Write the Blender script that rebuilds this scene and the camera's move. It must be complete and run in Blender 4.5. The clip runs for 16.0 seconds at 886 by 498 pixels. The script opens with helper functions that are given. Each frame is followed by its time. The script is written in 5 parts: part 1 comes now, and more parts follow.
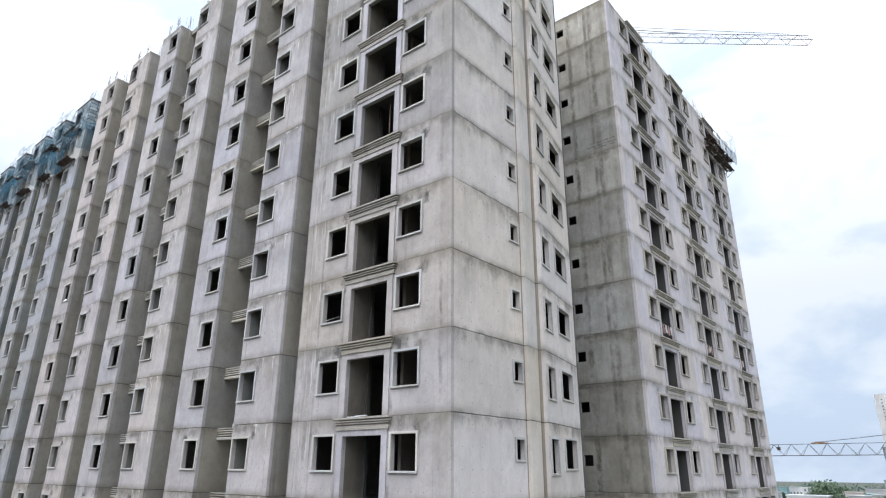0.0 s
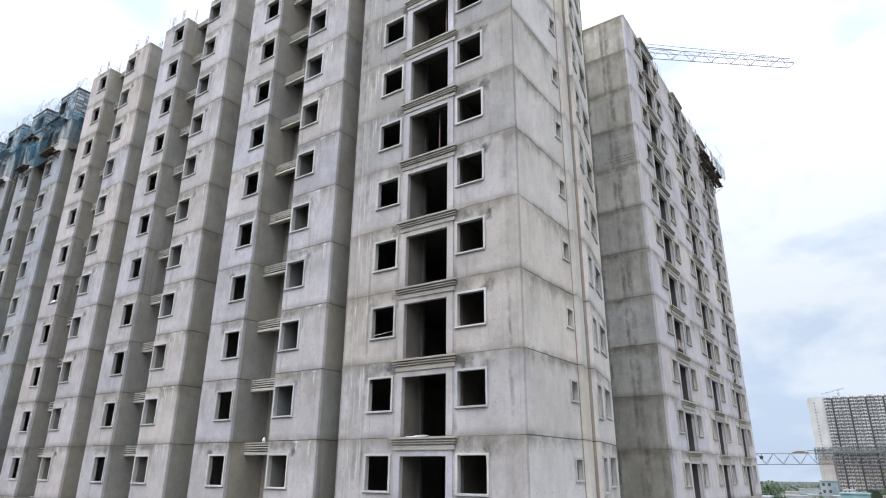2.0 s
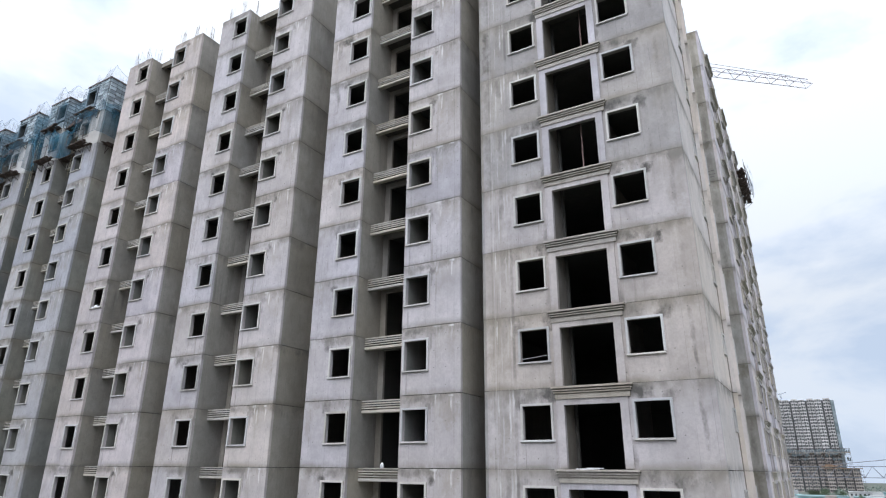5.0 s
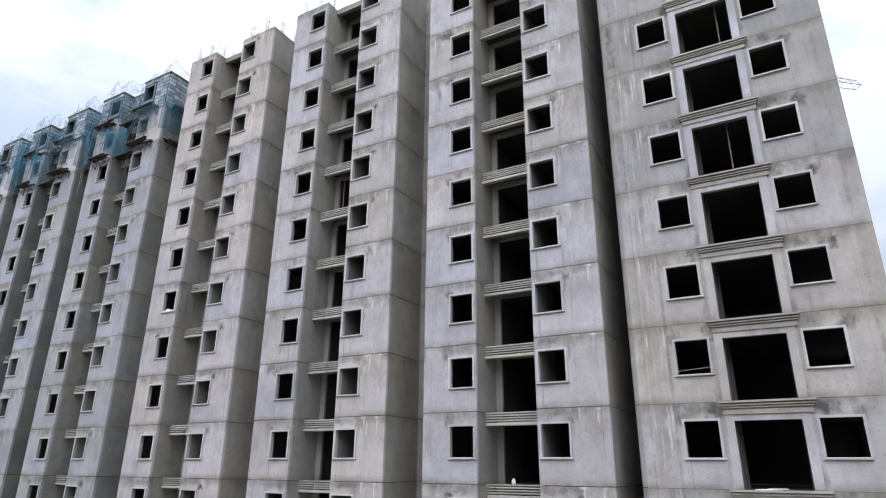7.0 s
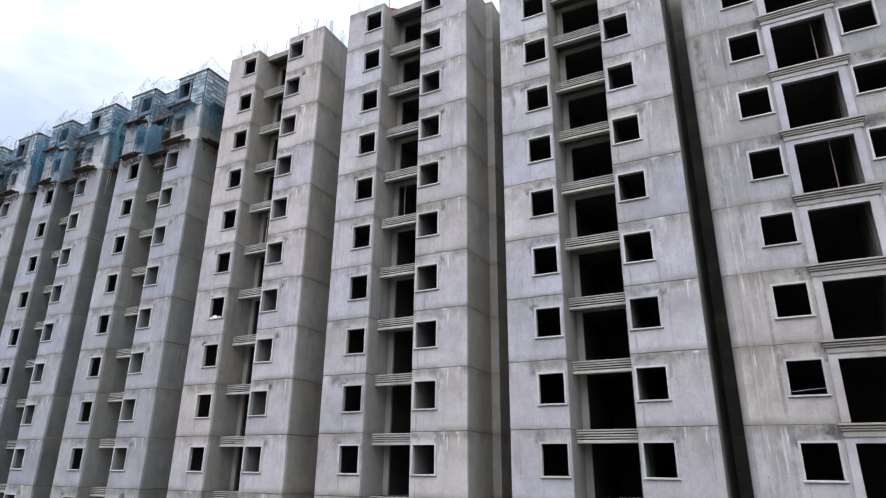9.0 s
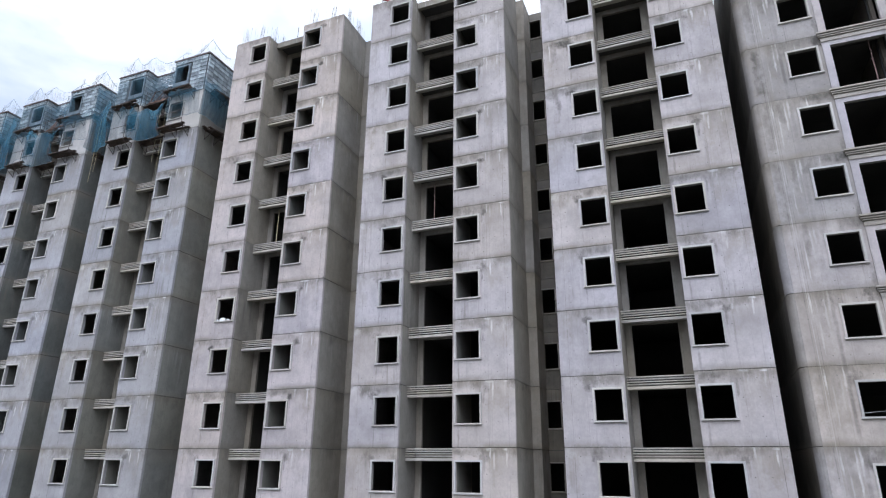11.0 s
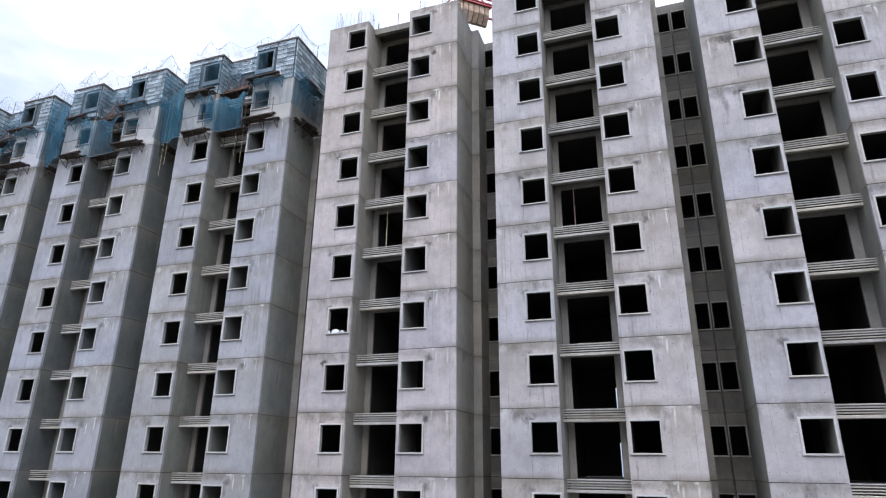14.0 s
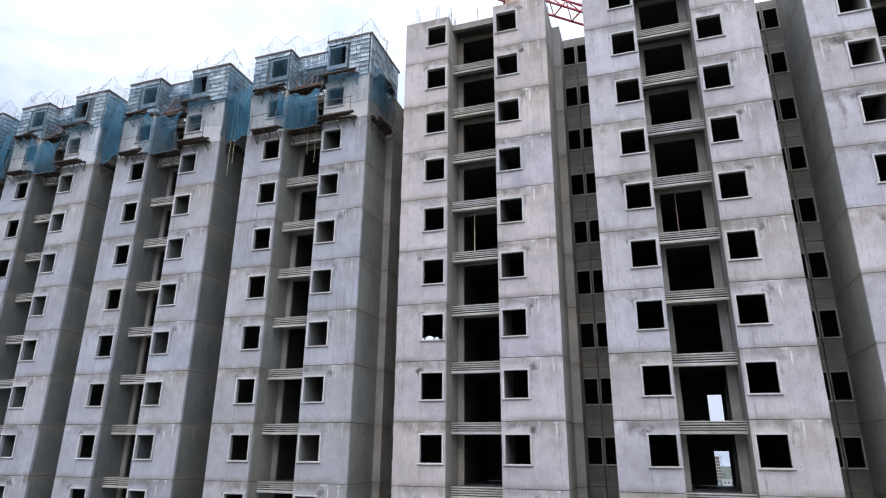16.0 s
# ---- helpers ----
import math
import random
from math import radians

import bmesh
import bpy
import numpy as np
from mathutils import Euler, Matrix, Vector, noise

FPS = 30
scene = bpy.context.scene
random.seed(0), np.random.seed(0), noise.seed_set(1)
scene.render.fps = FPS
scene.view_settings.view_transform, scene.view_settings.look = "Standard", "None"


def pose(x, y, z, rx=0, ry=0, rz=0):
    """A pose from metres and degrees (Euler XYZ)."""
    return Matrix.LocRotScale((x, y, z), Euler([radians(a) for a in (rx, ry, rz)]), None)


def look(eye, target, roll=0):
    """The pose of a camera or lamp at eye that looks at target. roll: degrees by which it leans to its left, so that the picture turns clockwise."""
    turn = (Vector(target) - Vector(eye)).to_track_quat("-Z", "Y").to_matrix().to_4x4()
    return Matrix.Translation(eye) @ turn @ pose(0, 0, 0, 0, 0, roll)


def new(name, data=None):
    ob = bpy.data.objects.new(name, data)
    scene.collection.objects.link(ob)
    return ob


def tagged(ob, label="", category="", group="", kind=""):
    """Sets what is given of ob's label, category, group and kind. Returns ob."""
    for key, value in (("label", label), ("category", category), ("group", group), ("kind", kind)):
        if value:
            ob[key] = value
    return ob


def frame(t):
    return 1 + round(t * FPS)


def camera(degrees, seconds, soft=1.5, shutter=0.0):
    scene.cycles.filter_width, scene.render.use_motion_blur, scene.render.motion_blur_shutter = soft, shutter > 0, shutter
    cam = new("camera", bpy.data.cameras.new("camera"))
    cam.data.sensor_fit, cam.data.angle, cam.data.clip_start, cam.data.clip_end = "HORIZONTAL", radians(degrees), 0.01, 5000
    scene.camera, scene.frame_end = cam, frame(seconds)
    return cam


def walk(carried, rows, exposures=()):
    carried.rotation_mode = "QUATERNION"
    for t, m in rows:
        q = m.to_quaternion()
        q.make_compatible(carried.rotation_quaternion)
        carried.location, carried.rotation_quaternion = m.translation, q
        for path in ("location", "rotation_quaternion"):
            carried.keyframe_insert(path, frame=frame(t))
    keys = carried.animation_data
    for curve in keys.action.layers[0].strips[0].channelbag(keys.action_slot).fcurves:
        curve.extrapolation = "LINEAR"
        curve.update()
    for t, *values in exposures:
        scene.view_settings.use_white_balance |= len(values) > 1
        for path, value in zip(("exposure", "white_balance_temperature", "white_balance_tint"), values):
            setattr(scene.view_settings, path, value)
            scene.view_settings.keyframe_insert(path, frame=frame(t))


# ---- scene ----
cam = camera(71.6, 16.0, soft=1.15)
METRES, EYE, TILT, LEAN, TURN = 44.123, (0.042, -0.057, 16.101), 0.251, -0.015, 39.687
ROWS = [
    (0.0, 0.0, 0.0, 0.0, -0.15, 19.54, -0.42),
    (0.5, -0.0244, 0.002, 0.0039, -0.42, 19.54, -0.41),
    (1.0, -0.0477, 0.0025, 0.0081, -1.14, 19.54, -0.41),
    (1.5, -0.0722, 0.004, 0.0123, -2.84, 19.54, -0.44),
    (2.0, -0.098, 0.0064, 0.0167, -4.82, 19.52, -0.45),
    (2.5, -0.1236, 0.0109, 0.0214, -6.39, 19.47, -0.44),
    (3.0, -0.1507, 0.0171, 0.0257, -7.52, 19.47, -0.48),
    (3.5, -0.1801, 0.0223, 0.0301, -8.16, 19.46, -0.46),
    (4.0, -0.2117, 0.0297, 0.0341, -8.66, 19.49, -0.44),
    (6.5, -0.3814, 0.0882, 0.0522, -9.92, 19.53, -0.49),
    (7.0, -0.4123, 0.1021, 0.0555, -10.07, 19.53, -0.48),
    (7.5, -0.4427, 0.1135, 0.0592, -10.16, 19.53, -0.5),
    (8.0, -0.4721, 0.1223, 0.0631, -10.55, 19.54, -0.55),
    (8.5, -0.499, 0.1282, 0.0675, -11.32, 19.53, -0.58),
    (11.0, -0.6224, 0.1926, 0.09, -17.74, 19.4, -0.57),
    (11.5, -0.6514, 0.2101, 0.0954, -18.77, 19.4, -0.54),
    (12.0, -0.6801, 0.2289, 0.1001, -19.43, 19.42, -0.54),
    (12.5, -0.7073, 0.2488, 0.105, -19.82, 19.46, -0.58),
    (13.0, -0.7351, 0.2697, 0.1099, -20.08, 19.46, -0.61),
    (13.5, -0.763, 0.2911, 0.1152, -20.28, 19.37, -0.6),
    (14.0, -0.791, 0.3129, 0.1208, -20.42, 19.22, -0.63),
    (14.5, -0.8181, 0.3302, 0.1262, -20.49, 18.97, -0.59),
    (15.0, -0.8449, 0.3438, 0.1315, -20.55, 18.73, -0.61),
    (15.5, -0.873, 0.3564, 0.1374, -20.83, 18.46, -0.58),
    (16.0, -0.9014, 0.368, 0.1435, -21.1, 18.22, -0.6),
]
walk(cam, [(t, pose(*EYE, TILT, LEAN, TURN) @ pose(METRES * x, METRES * y, METRES * z, 90 + pitch, roll, yaw)) for t, x, y, z, yaw, pitch, roll in ROWS],
     exposures=[(0.0, -0.20, 6080, 8.5), (4.0, -0.31, 6040, 9.5), (7.0, -0.36, 5990, 11), (11.0, -0.37, 5870, 12), (16.0, -0.34, 5850, 13)])

# ---- world, sun ----
SUN_ELEV, SUN_AZ = 55.0, 174.0     # azimuth clockwise from +y
world = bpy.data.worlds.new("overcast_sky")
scene.world = world
world.use_nodes = True
wn, wl = world.node_tree.nodes, world.node_tree.links
wn.clear()


def wnode(kind, **kw):
    n = wn.new(kind)
    for k, v in kw.items():
        n.inputs[k].default_value = v
    return n


out = wn.new("ShaderNodeOutputWorld")
bg = wn.new("ShaderNodeBackground")
sky = wn.new("ShaderNodeTexSky")
sky.sky_type, sky.sun_disc = "NISHITA", False
sky.sun_elevation, sky.sun_rotation = radians(SUN_ELEV), radians(SUN_AZ)
sky.air_density, sky.dust_density = 1.0, 2.0
dim = wn.new("ShaderNodeVectorMath")
dim.operation = "SCALE"
dim.inputs["Scale"].default_value = 0.12
wl.new(sky.outputs[0], dim.inputs[0])
co = wn.new("ShaderNodeTexCoord")
mp = wn.new("ShaderNodeMapping")
mp.inputs["Scale"].default_value = (1.0, 1.0, 2.4)
mp.inputs["Location"].default_value = (0.35, 0.1, 0.2)
wl.new(co.outputs["Generated"], mp.inputs[0])
big = wnode("ShaderNodeTexNoise", Scale=2.2, Detail=7.0, Roughness=0.55, Distortion=0.3)
wl.new(mp.outputs[0], big.inputs["Vector"])
cover = wn.new("ShaderNodeValToRGB")
cover.color_ramp.elements[0].position, cover.color_ramp.elements[0].color = 0.43, (0.84, 0.84, 0.84, 1)
cover.color_ramp.elements[1].position, cover.color_ramp.elements[1].color = 0.53, (1, 1, 1, 1)
wl.new(big.outputs[0], cover.inputs[0])
tone = wn.new("ShaderNodeValToRGB")
tone.color_ramp.elements[0].position, tone.color_ramp.elements[0].color = 0.43, (0.86, 0.945, 1.07, 1)
tone.color_ramp.elements[1].position, tone.color_ramp.elements[1].color = 0.55, (1.045, 1.07, 1.095, 1)
wl.new(big.outputs[0], tone.inputs[0])
mix = wn.new("ShaderNodeMix")
mix.data_type = "RGBA"
wl.new(cover.outputs[0], mix.inputs[0])
wl.new(dim.outputs[0], mix.inputs[6])
wl.new(tone.outputs[0], mix.inputs[7])
az, el = radians(SUN_AZ), radians(SUN_ELEV)
SUN_DIR = Vector((math.sin(az) * math.cos(el), math.cos(az) * math.cos(el), math.sin(el)))
near = wn.new("ShaderNodeVectorMath")     # the overcast is brightest round the hidden sun
near.operation = "DOT_PRODUCT"
near.inputs[1].default_value = SUN_DIR
wl.new(co.outputs["Generated"], near.inputs[0])
rise = wn.new("ShaderNodeMapRange")
rise.interpolation_type = "SMOOTHSTEP"
rise.inputs["From Min"].default_value, rise.inputs["From Max"].default_value = 0.4, 1.0
rise.inputs["To Min"].default_value, rise.inputs["To Max"].default_value = 1.0, 2.6
wl.new(near.outputs["Value"], rise.inputs[0])
lift = wn.new("ShaderNodeVectorMath")
lift.operation = "SCALE"
wl.new(mix.outputs[2], lift.inputs[0])
wl.new(rise.outputs[0], lift.inputs["Scale"])
sep = wn.new("ShaderNodeSeparateXYZ")
wl.new(co.outputs["Generated"], sep.inputs[0])
haze = wn.new("ShaderNodeValToRGB")
haze.color_ramp.elements[0].position, haze.color_ramp.elements[0].color = 0.0, (0.87, 0.92, 0.99, 1)
haze.color_ramp.elements[1].position, haze.color_ramp.elements[1].color = 0.24, (1, 1, 1, 1)
high = haze.color_ramp.elements.new(1.0)      # an overcast is brighter overhead than at the horizon
high.color = (1.9, 1.9, 1.9, 1)
wl.new(sep.outputs[2], haze.inputs[0])
hazed = wn.new("ShaderNodeVectorMath")
hazed.operation = "MULTIPLY"
wl.new(lift.outputs[0], hazed.inputs[0])
wl.new(haze.outputs[0], hazed.inputs[1])
wl.new(hazed.outputs[0], bg.inputs[0])
bg.inputs[1].default_value = 1.0
wl.new(bg.outputs[0], out.inputs[0])

sun = new("sun", bpy.data.lights.new("sun", "SUN"))
sun.data.energy, sun.data.angle, sun.data.color = 0.8, radians(50), (1.0, 0.94, 0.89)
sun.matrix_world = look(80 * SUN_DIR, (0, 0, 0))


# ---- materials ----
def material(name, rough=0.85, metal=0.0):
    m = bpy.data.materials.new(name)
    m.use_nodes = True
    b = m.node_tree.nodes["Principled BSDF"]
    b.inputs["Roughness"].default_value, b.inputs["Metallic"].default_value = rough, metal
    return m, m.node_tree.nodes, m.node_tree.links, b


def rgb(v):
    return (*v, 1.0)


CEMENT = 0.74       # how pale the cement is


def concrete(name, light, dark, streak=0.5, joint=0.0, spread=0.10, holes=0.0, stain=(0.17, 0.155, 0.13), marks=(), axis=0, runs=1.0, weathered=1.0):
    """Cast concrete: cloudy patches, drips, storey-joint stains, a tint of its own for each panel."""
    m, n, l, b = material(name, 0.9)
    light, dark = tuple(CEMENT * v for v in light), tuple(CEMENT * v for v in dark)
    geo = n.new("ShaderNodeNewGeometry")

    def noise_at(scale, stretch, detail=5.0, rough=0.6):
        mp_ = n.new("ShaderNodeMapping")
        mp_.inputs["Scale"].default_value = stretch
        l.new(geo.outputs["Position"], mp_.inputs[0])
        t = n.new("ShaderNodeTexNoise")
        t.inputs["Scale"].default_value, t.inputs["Detail"].default_value, t.inputs["Roughness"].default_value = scale, detail, rough
        l.new(mp_.outputs[0], t.inputs["Vector"])
        return t.outputs[0]

    def ramp(src, a, z, va=0.0, vz=1.0):
        r = n.new("ShaderNodeMapRange")
        r.inputs[1].default_value, r.inputs[2].default_value, r.inputs[3].default_value, r.inputs[4].default_value = a, z, va, vz
        l.new(src, r.inputs[0])
        return r.outputs[0]

    def math_(op, x, y):
        k = n.new("ShaderNodeMath")
        k.operation = op
        for i_, v in enumerate((x, y)):
            if isinstance(v, (int, float)):
                k.inputs[i_].default_value = v
            else:
                l.new(v, k.inputs[i_])
        return k.outputs[0]

    def blend(fac, a, c):
        x = n.new("ShaderNodeMix")
        x.data_type = "RGBA"
        for sock, v in ((0, fac), (6, a), (7, c)):
            if isinstance(v, tuple):
                x.inputs[sock].default_value = v
            elif isinstance(v, (int, float)):
                x.inputs[sock].default_value = v
            else:
                l.new(v, x.inputs[sock])
        return x.outputs[2]

    patch = ramp(noise_at(0.55, (1, 1, 0.8), 8.0, 0.62), 0.26, 0.62)
    col = blend(patch, rgb(dark), rgb(light))
    warm = ramp(noise_at(0.16, (1, 1, 1.4), 3.0, 0.5), 0.40, 0.62, 0.0, 0.38)
    col = blend(warm, col, rgb((0.99 * light[0], 0.955 * light[1], 0.875 * light[2])))
    fine = ramp(noise_at(11.0, (1, 1, 1), 5.0, 0.7), 0.42, 0.70, 0.0, 0.22)
    col = blend(fine, col, rgb(tuple(0.72 * v for v in dark)))
    blot = ramp(noise_at(2.4, (1, 1, 0.75), 7.0, 0.7), 0.47, 0.68, 0.0, 0.34)
    col = blend(blot, col, rgb(tuple(0.80 * v for v in dark)))
    sheet_at = n.new("ShaderNodeSeparateXYZ")       # each form sheet leaves its own tone, and a faint seam
    l.new(geo.outputs["Position"], sheet_at.inputs[0])
    along_ = math_("DIVIDE", math_("ADD", sheet_at.outputs[0], sheet_at.outputs[1]), 0.62)
    cell = n.new("ShaderNodeTexWhiteNoise")
    cell.noise_dimensions = "2D"
    at = n.new("ShaderNodeCombineXYZ")
    l.new(math_("FLOOR", along_, 0.0), at.inputs[0])
    l.new(math_("FLOOR", math_("DIVIDE", sheet_at.outputs[2], 3.0), 0.0), at.inputs[1])
    l.new(at.outputs[0], cell.inputs["Vector"])
    col = blend(ramp(cell.outputs["Value"], 0.5, 1.0, 0.0, 0.13), col, rgb(dark))
    seam = math_("LESS_THAN", math_("FRACT", along_, 0.0), 0.022)
    col = blend(math_("MULTIPLY", seam, ramp(noise_at(0.5, (1, 1, 0.5), 4.0), 0.42, 0.60, 0.0, 0.45)), col, rgb(tuple(0.6 * v for v in dark)))
    drips = ramp(noise_at(1.0, (3.0, 3.0, 0.16), 8.0, 0.72), 0.52, 0.72)
    where = ramp(noise_at(0.26, (1, 1, 0.7), 4.0), 0.52, 0.66)
    col = blend(math_("MULTIPLY", math_("MULTIPLY", drips, where), streak), col, rgb(stain))
    lime = math_("MULTIPLY", ramp(noise_at(1.3, (2.6, 2.6, 0.25), 4.0), 0.6, 0.78), ramp(noise_at(0.31, (1, 1, 1), 2.0), 0.5, 0.65, 0.0, 0.5))
    col = blend(lime, col, rgb(tuple(min(0.8, 1.25 * v) for v in light)))
    if joint:
        sp = n.new("ShaderNodeSeparateXYZ")
        l.new(geo.outputs["Position"], sp.inputs[0])
        below = math_("FRACT", math_("DIVIDE", sp.outputs[2], 3.0), 0.0)
        fresh = math_("MULTIPLY", ramp(below, 0.66, 0.90), ramp(noise_at(0.45, (1, 1, 0.3), 4.0), 0.35, 0.6, 0.05, 0.5))
        col = blend(fresh, col, rgb((1.02 * light[0], 0.98 * light[1], 0.90 * light[2])))
        run = ramp(noise_at(1.0, (3.2, 3.2, 0.13), 6.0, 0.75), 0.46, 0.72)
        reach = ramp(math_("ADD", below, ramp(noise_at(0.7, (1.5, 1.5, 0.1), 3.0), 0.3, 0.7, -0.45, 0.45)), 0.45, 1.0)
        soil = math_("MULTIPLY", ramp(reach, 0.0, 1.0), ramp(noise_at(0.5, (1.2, 1.2, 0.35), 7.0, 0.68), 0.43, 0.58, 0.0, 0.68 * joint * weathered))
        high_up = ramp(sp.outputs[2], 20.0, 40.0, 0.35, 1.0)        # the upper storeys have weathered longest in the open
        col = blend(math_("MULTIPLY", soil, high_up), col, rgb((0.215, 0.195, 0.165)))
        wet = ramp(noise_at(0.33, (1, 1, 0.6), 5.0), 0.47, 0.63)
        col = blend(math_("MULTIPLY", math_("MULTIPLY", run, reach), math_("MULTIPLY", wet, 0.78 * joint * runs)), col, rgb((0.19, 0.175, 0.155)))
        pale = ramp(noise_at(1.3, (3.4, 3.4, 0.12), 6.0, 0.75), 0.50, 0.70)
        pale_at = math_("MULTIPLY", ramp(noise_at(0.41, (1, 1, 0.6), 4.0), 0.50, 0.62), high_up)
        col = blend(math_("MULTIPLY", math_("MULTIPLY", pale, reach), math_("MULTIPLY", pale_at, 0.7 * joint * runs * weathered)), col, rgb((0.60, 0.58, 0.555)))
        band = ramp(math_("ADD", below, ramp(noise_at(1.1, (1, 1, 0.3), 3.0), 0.3, 0.7, -0.10, 0.10)), 0.76, 0.98)
        grime = math_("MULTIPLY", band, ramp(noise_at(0.9, (1.0, 1.0, 0.6), 8.0, 0.72), 0.45, 0.58))
        col = blend(math_("MULTIPLY", grime, 0.9 * joint), col, rgb((0.165, 0.15, 0.13)))
        grime = math_("MULTIPLY", ramp(below, 0.06, 0.0), ramp(noise_at(0.8, (1.6, 1.6, 0.4), 7.0, 0.7), 0.44, 0.64))
        col = blend(math_("MULTIPLY", grime, joint), col, rgb((0.20, 0.19, 0.175)))
        tide = math_("MAXIMUM", ramp(below, 0.87, 0.995), ramp(below, 0.11, 0.005))      # damp creeps out of the joint on both sides
        tide = math_("MULTIPLY", tide, ramp(noise_at(0.42, (1, 1, 0.9), 6.0, 0.65), 0.40, 0.56, 0.10, 0.74 * joint))
        col = blend(tide, col, rgb((0.215, 0.19, 0.152)))
        if holes:       # plugged form-tie holes in a regular grid
            along = math_("ADD", sp.outputs[0], sp.outputs[1])
            du = math_("SUBTRACT", math_("FRACT", math_("DIVIDE", along, 0.6), 0.0), 0.5)
            dv = math_("SUBTRACT", math_("FRACT", math_("DIVIDE", sp.outputs[2], 0.75), 0.0), 0.5)
            du, dv = math_("MULTIPLY", du, 0.6), math_("MULTIPLY", dv, 0.75)
            d2 = math_("ADD", math_("MULTIPLY", du, du), math_("MULTIPLY", dv, dv))
            dot = math_("LESS_THAN", d2, 0.0006)
            keep = ramp(noise_at(0.8, (1, 1, 1), 2.0), 0.44, 0.52, 0.0, holes)
            col = blend(math_("MULTIPLY", dot, keep), col, rgb((0.17, 0.16, 0.15)))
    if marks:           # smudges, seams and lime runs at their own places on the panel
        tc = n.new("ShaderNodeTexCoord")
        so = n.new("ShaderNodeSeparateXYZ")
        l.new(tc.outputs["Object"], so.inputs[0])
        worn = ramp(noise_at(1.7, (1, 1, 0.6), 6.0, 0.7), 0.36, 0.62)
        warp = ramp(noise_at(2.3, (1, 1, 0.7), 5.0, 0.7), 0.2, 0.8, -0.9, 0.9)
        warp2 = ramp(noise_at(1.5, (1, 1, 1), 5.0, 0.7), 0.2, 0.8, -0.9, 0.9)
        own = n.new("ShaderNodeObjectInfo").outputs["Random"]
        for i_mark, (mx, mz, rx, rz, power, shade) in enumerate(marks):
            ex = math_("DIVIDE", math_("SUBTRACT", so.outputs[axis], mx), rx)
            ez = math_("DIVIDE", math_("SUBTRACT", so.outputs[2], mz), rz)
            if rz < 5:      # smudges have a torn outline, seams stay straight
                ex, ez = math_("ADD", ex, warp), math_("ADD", ez, warp2)
            d = math_("ADD", math_("MULTIPLY", ex, ex), math_("MULTIPLY", ez, ez))
            here = ramp(math_("FRACT", math_("ADD", math_("MULTIPLY", own, 7.0), 0.37 * i_mark), 0.0), 0.0, 0.7, 0.35, 1.15)      # storeys differ
            col = blend(math_("MULTIPLY", math_("MULTIPLY", ramp(d, 1.0, 0.1, 0.0, power), worn), here), col, rgb(shade))
    info = n.new("ShaderNodeObjectInfo")
    tint = n.new("ShaderNodeHueSaturation")
    l.new(ramp(info.outputs["Random"], 0, 1, 1 - spread, 1 + spread), tint.inputs["Value"])
    l.new(col, tint.inputs["Color"])
    shift = math_("FRACT", math_("MULTIPLY", info.outputs["Random"], 17.0), 0.0)
    cast = blend(shift, rgb((1.035, 1.0, 0.95)), rgb((0.975, 0.99, 1.05)))
    mul = n.new("ShaderNodeMix")
    mul.data_type, mul.blend_type = "RGBA", "MULTIPLY"
    mul.inputs[0].default_value = 1.0
    l.new(tint.outputs[0], mul.inputs[6])
    l.new(cast, mul.inputs[7])
    l.new(mul.outputs[2], b.inputs["Base Color"])
    bump = n.new("ShaderNodeBump")
    bump.inputs["Strength"].default_value, bump.inputs["Distance"].default_value = 0.35, 0.02
    l.new(noise_at(6.0, (1, 1, 1), 8.0, 0.7), bump.inputs["Height"])
    l.new(bump.outputs[0], b.inputs["Normal"])
    return m


def grained(name, a, c, rough=0.7, metal=0.0, scale=6.0, stretch=(1, 1, 1), spread=0.15):
    m, n, l, b = material(name, rough, metal)
    geo = n.new("ShaderNodeNewGeometry")
    mp_ = n.new("ShaderNodeMapping")
    mp_.inputs["Scale"].default_value = stretch
    l.new(geo.outputs["Position"], mp_.inputs[0])
    t = n.new("ShaderNodeTexNoise")
    t.inputs["Scale"].default_value, t.inputs["Detail"].default_value = scale, 6.0
    l.new(mp_.outputs[0], t.inputs["Vector"])
    r = n.new("ShaderNodeValToRGB")
    r.color_ramp.elements[0].position, r.color_ramp.elements[0].color = 0.35, rgb(a)
    r.color_ramp.elements[1].position, r.color_ramp.elements[1].color = 0.65, rgb(c)
    l.new(t.outputs[0], r.inputs[0])
    info = n.new("ShaderNodeObjectInfo")
    mr = n.new("ShaderNodeMapRange")
    mr.inputs[3].default_value, mr.inputs[4].default_value = 1 - spread, 1 + spread
    l.new(info.outputs["Random"], mr.inputs[0])
    hs = n.new("ShaderNodeHueSaturation")
    l.new(mr.outputs[0], hs.inputs["Value"])
    l.new(r.outputs[0], hs.inputs["Color"])
    l.new(hs.outputs[0], b.inputs["Base Color"])
    bp = n.new("ShaderNodeBump")
    bp.inputs["Strength"].default_value, bp.inputs["Distance"].default_value = 0.3, 0.01
    l.new(t.outputs[0], bp.inputs["Height"])
    l.new(bp.outputs[0], b.inputs["Normal"])
    return m


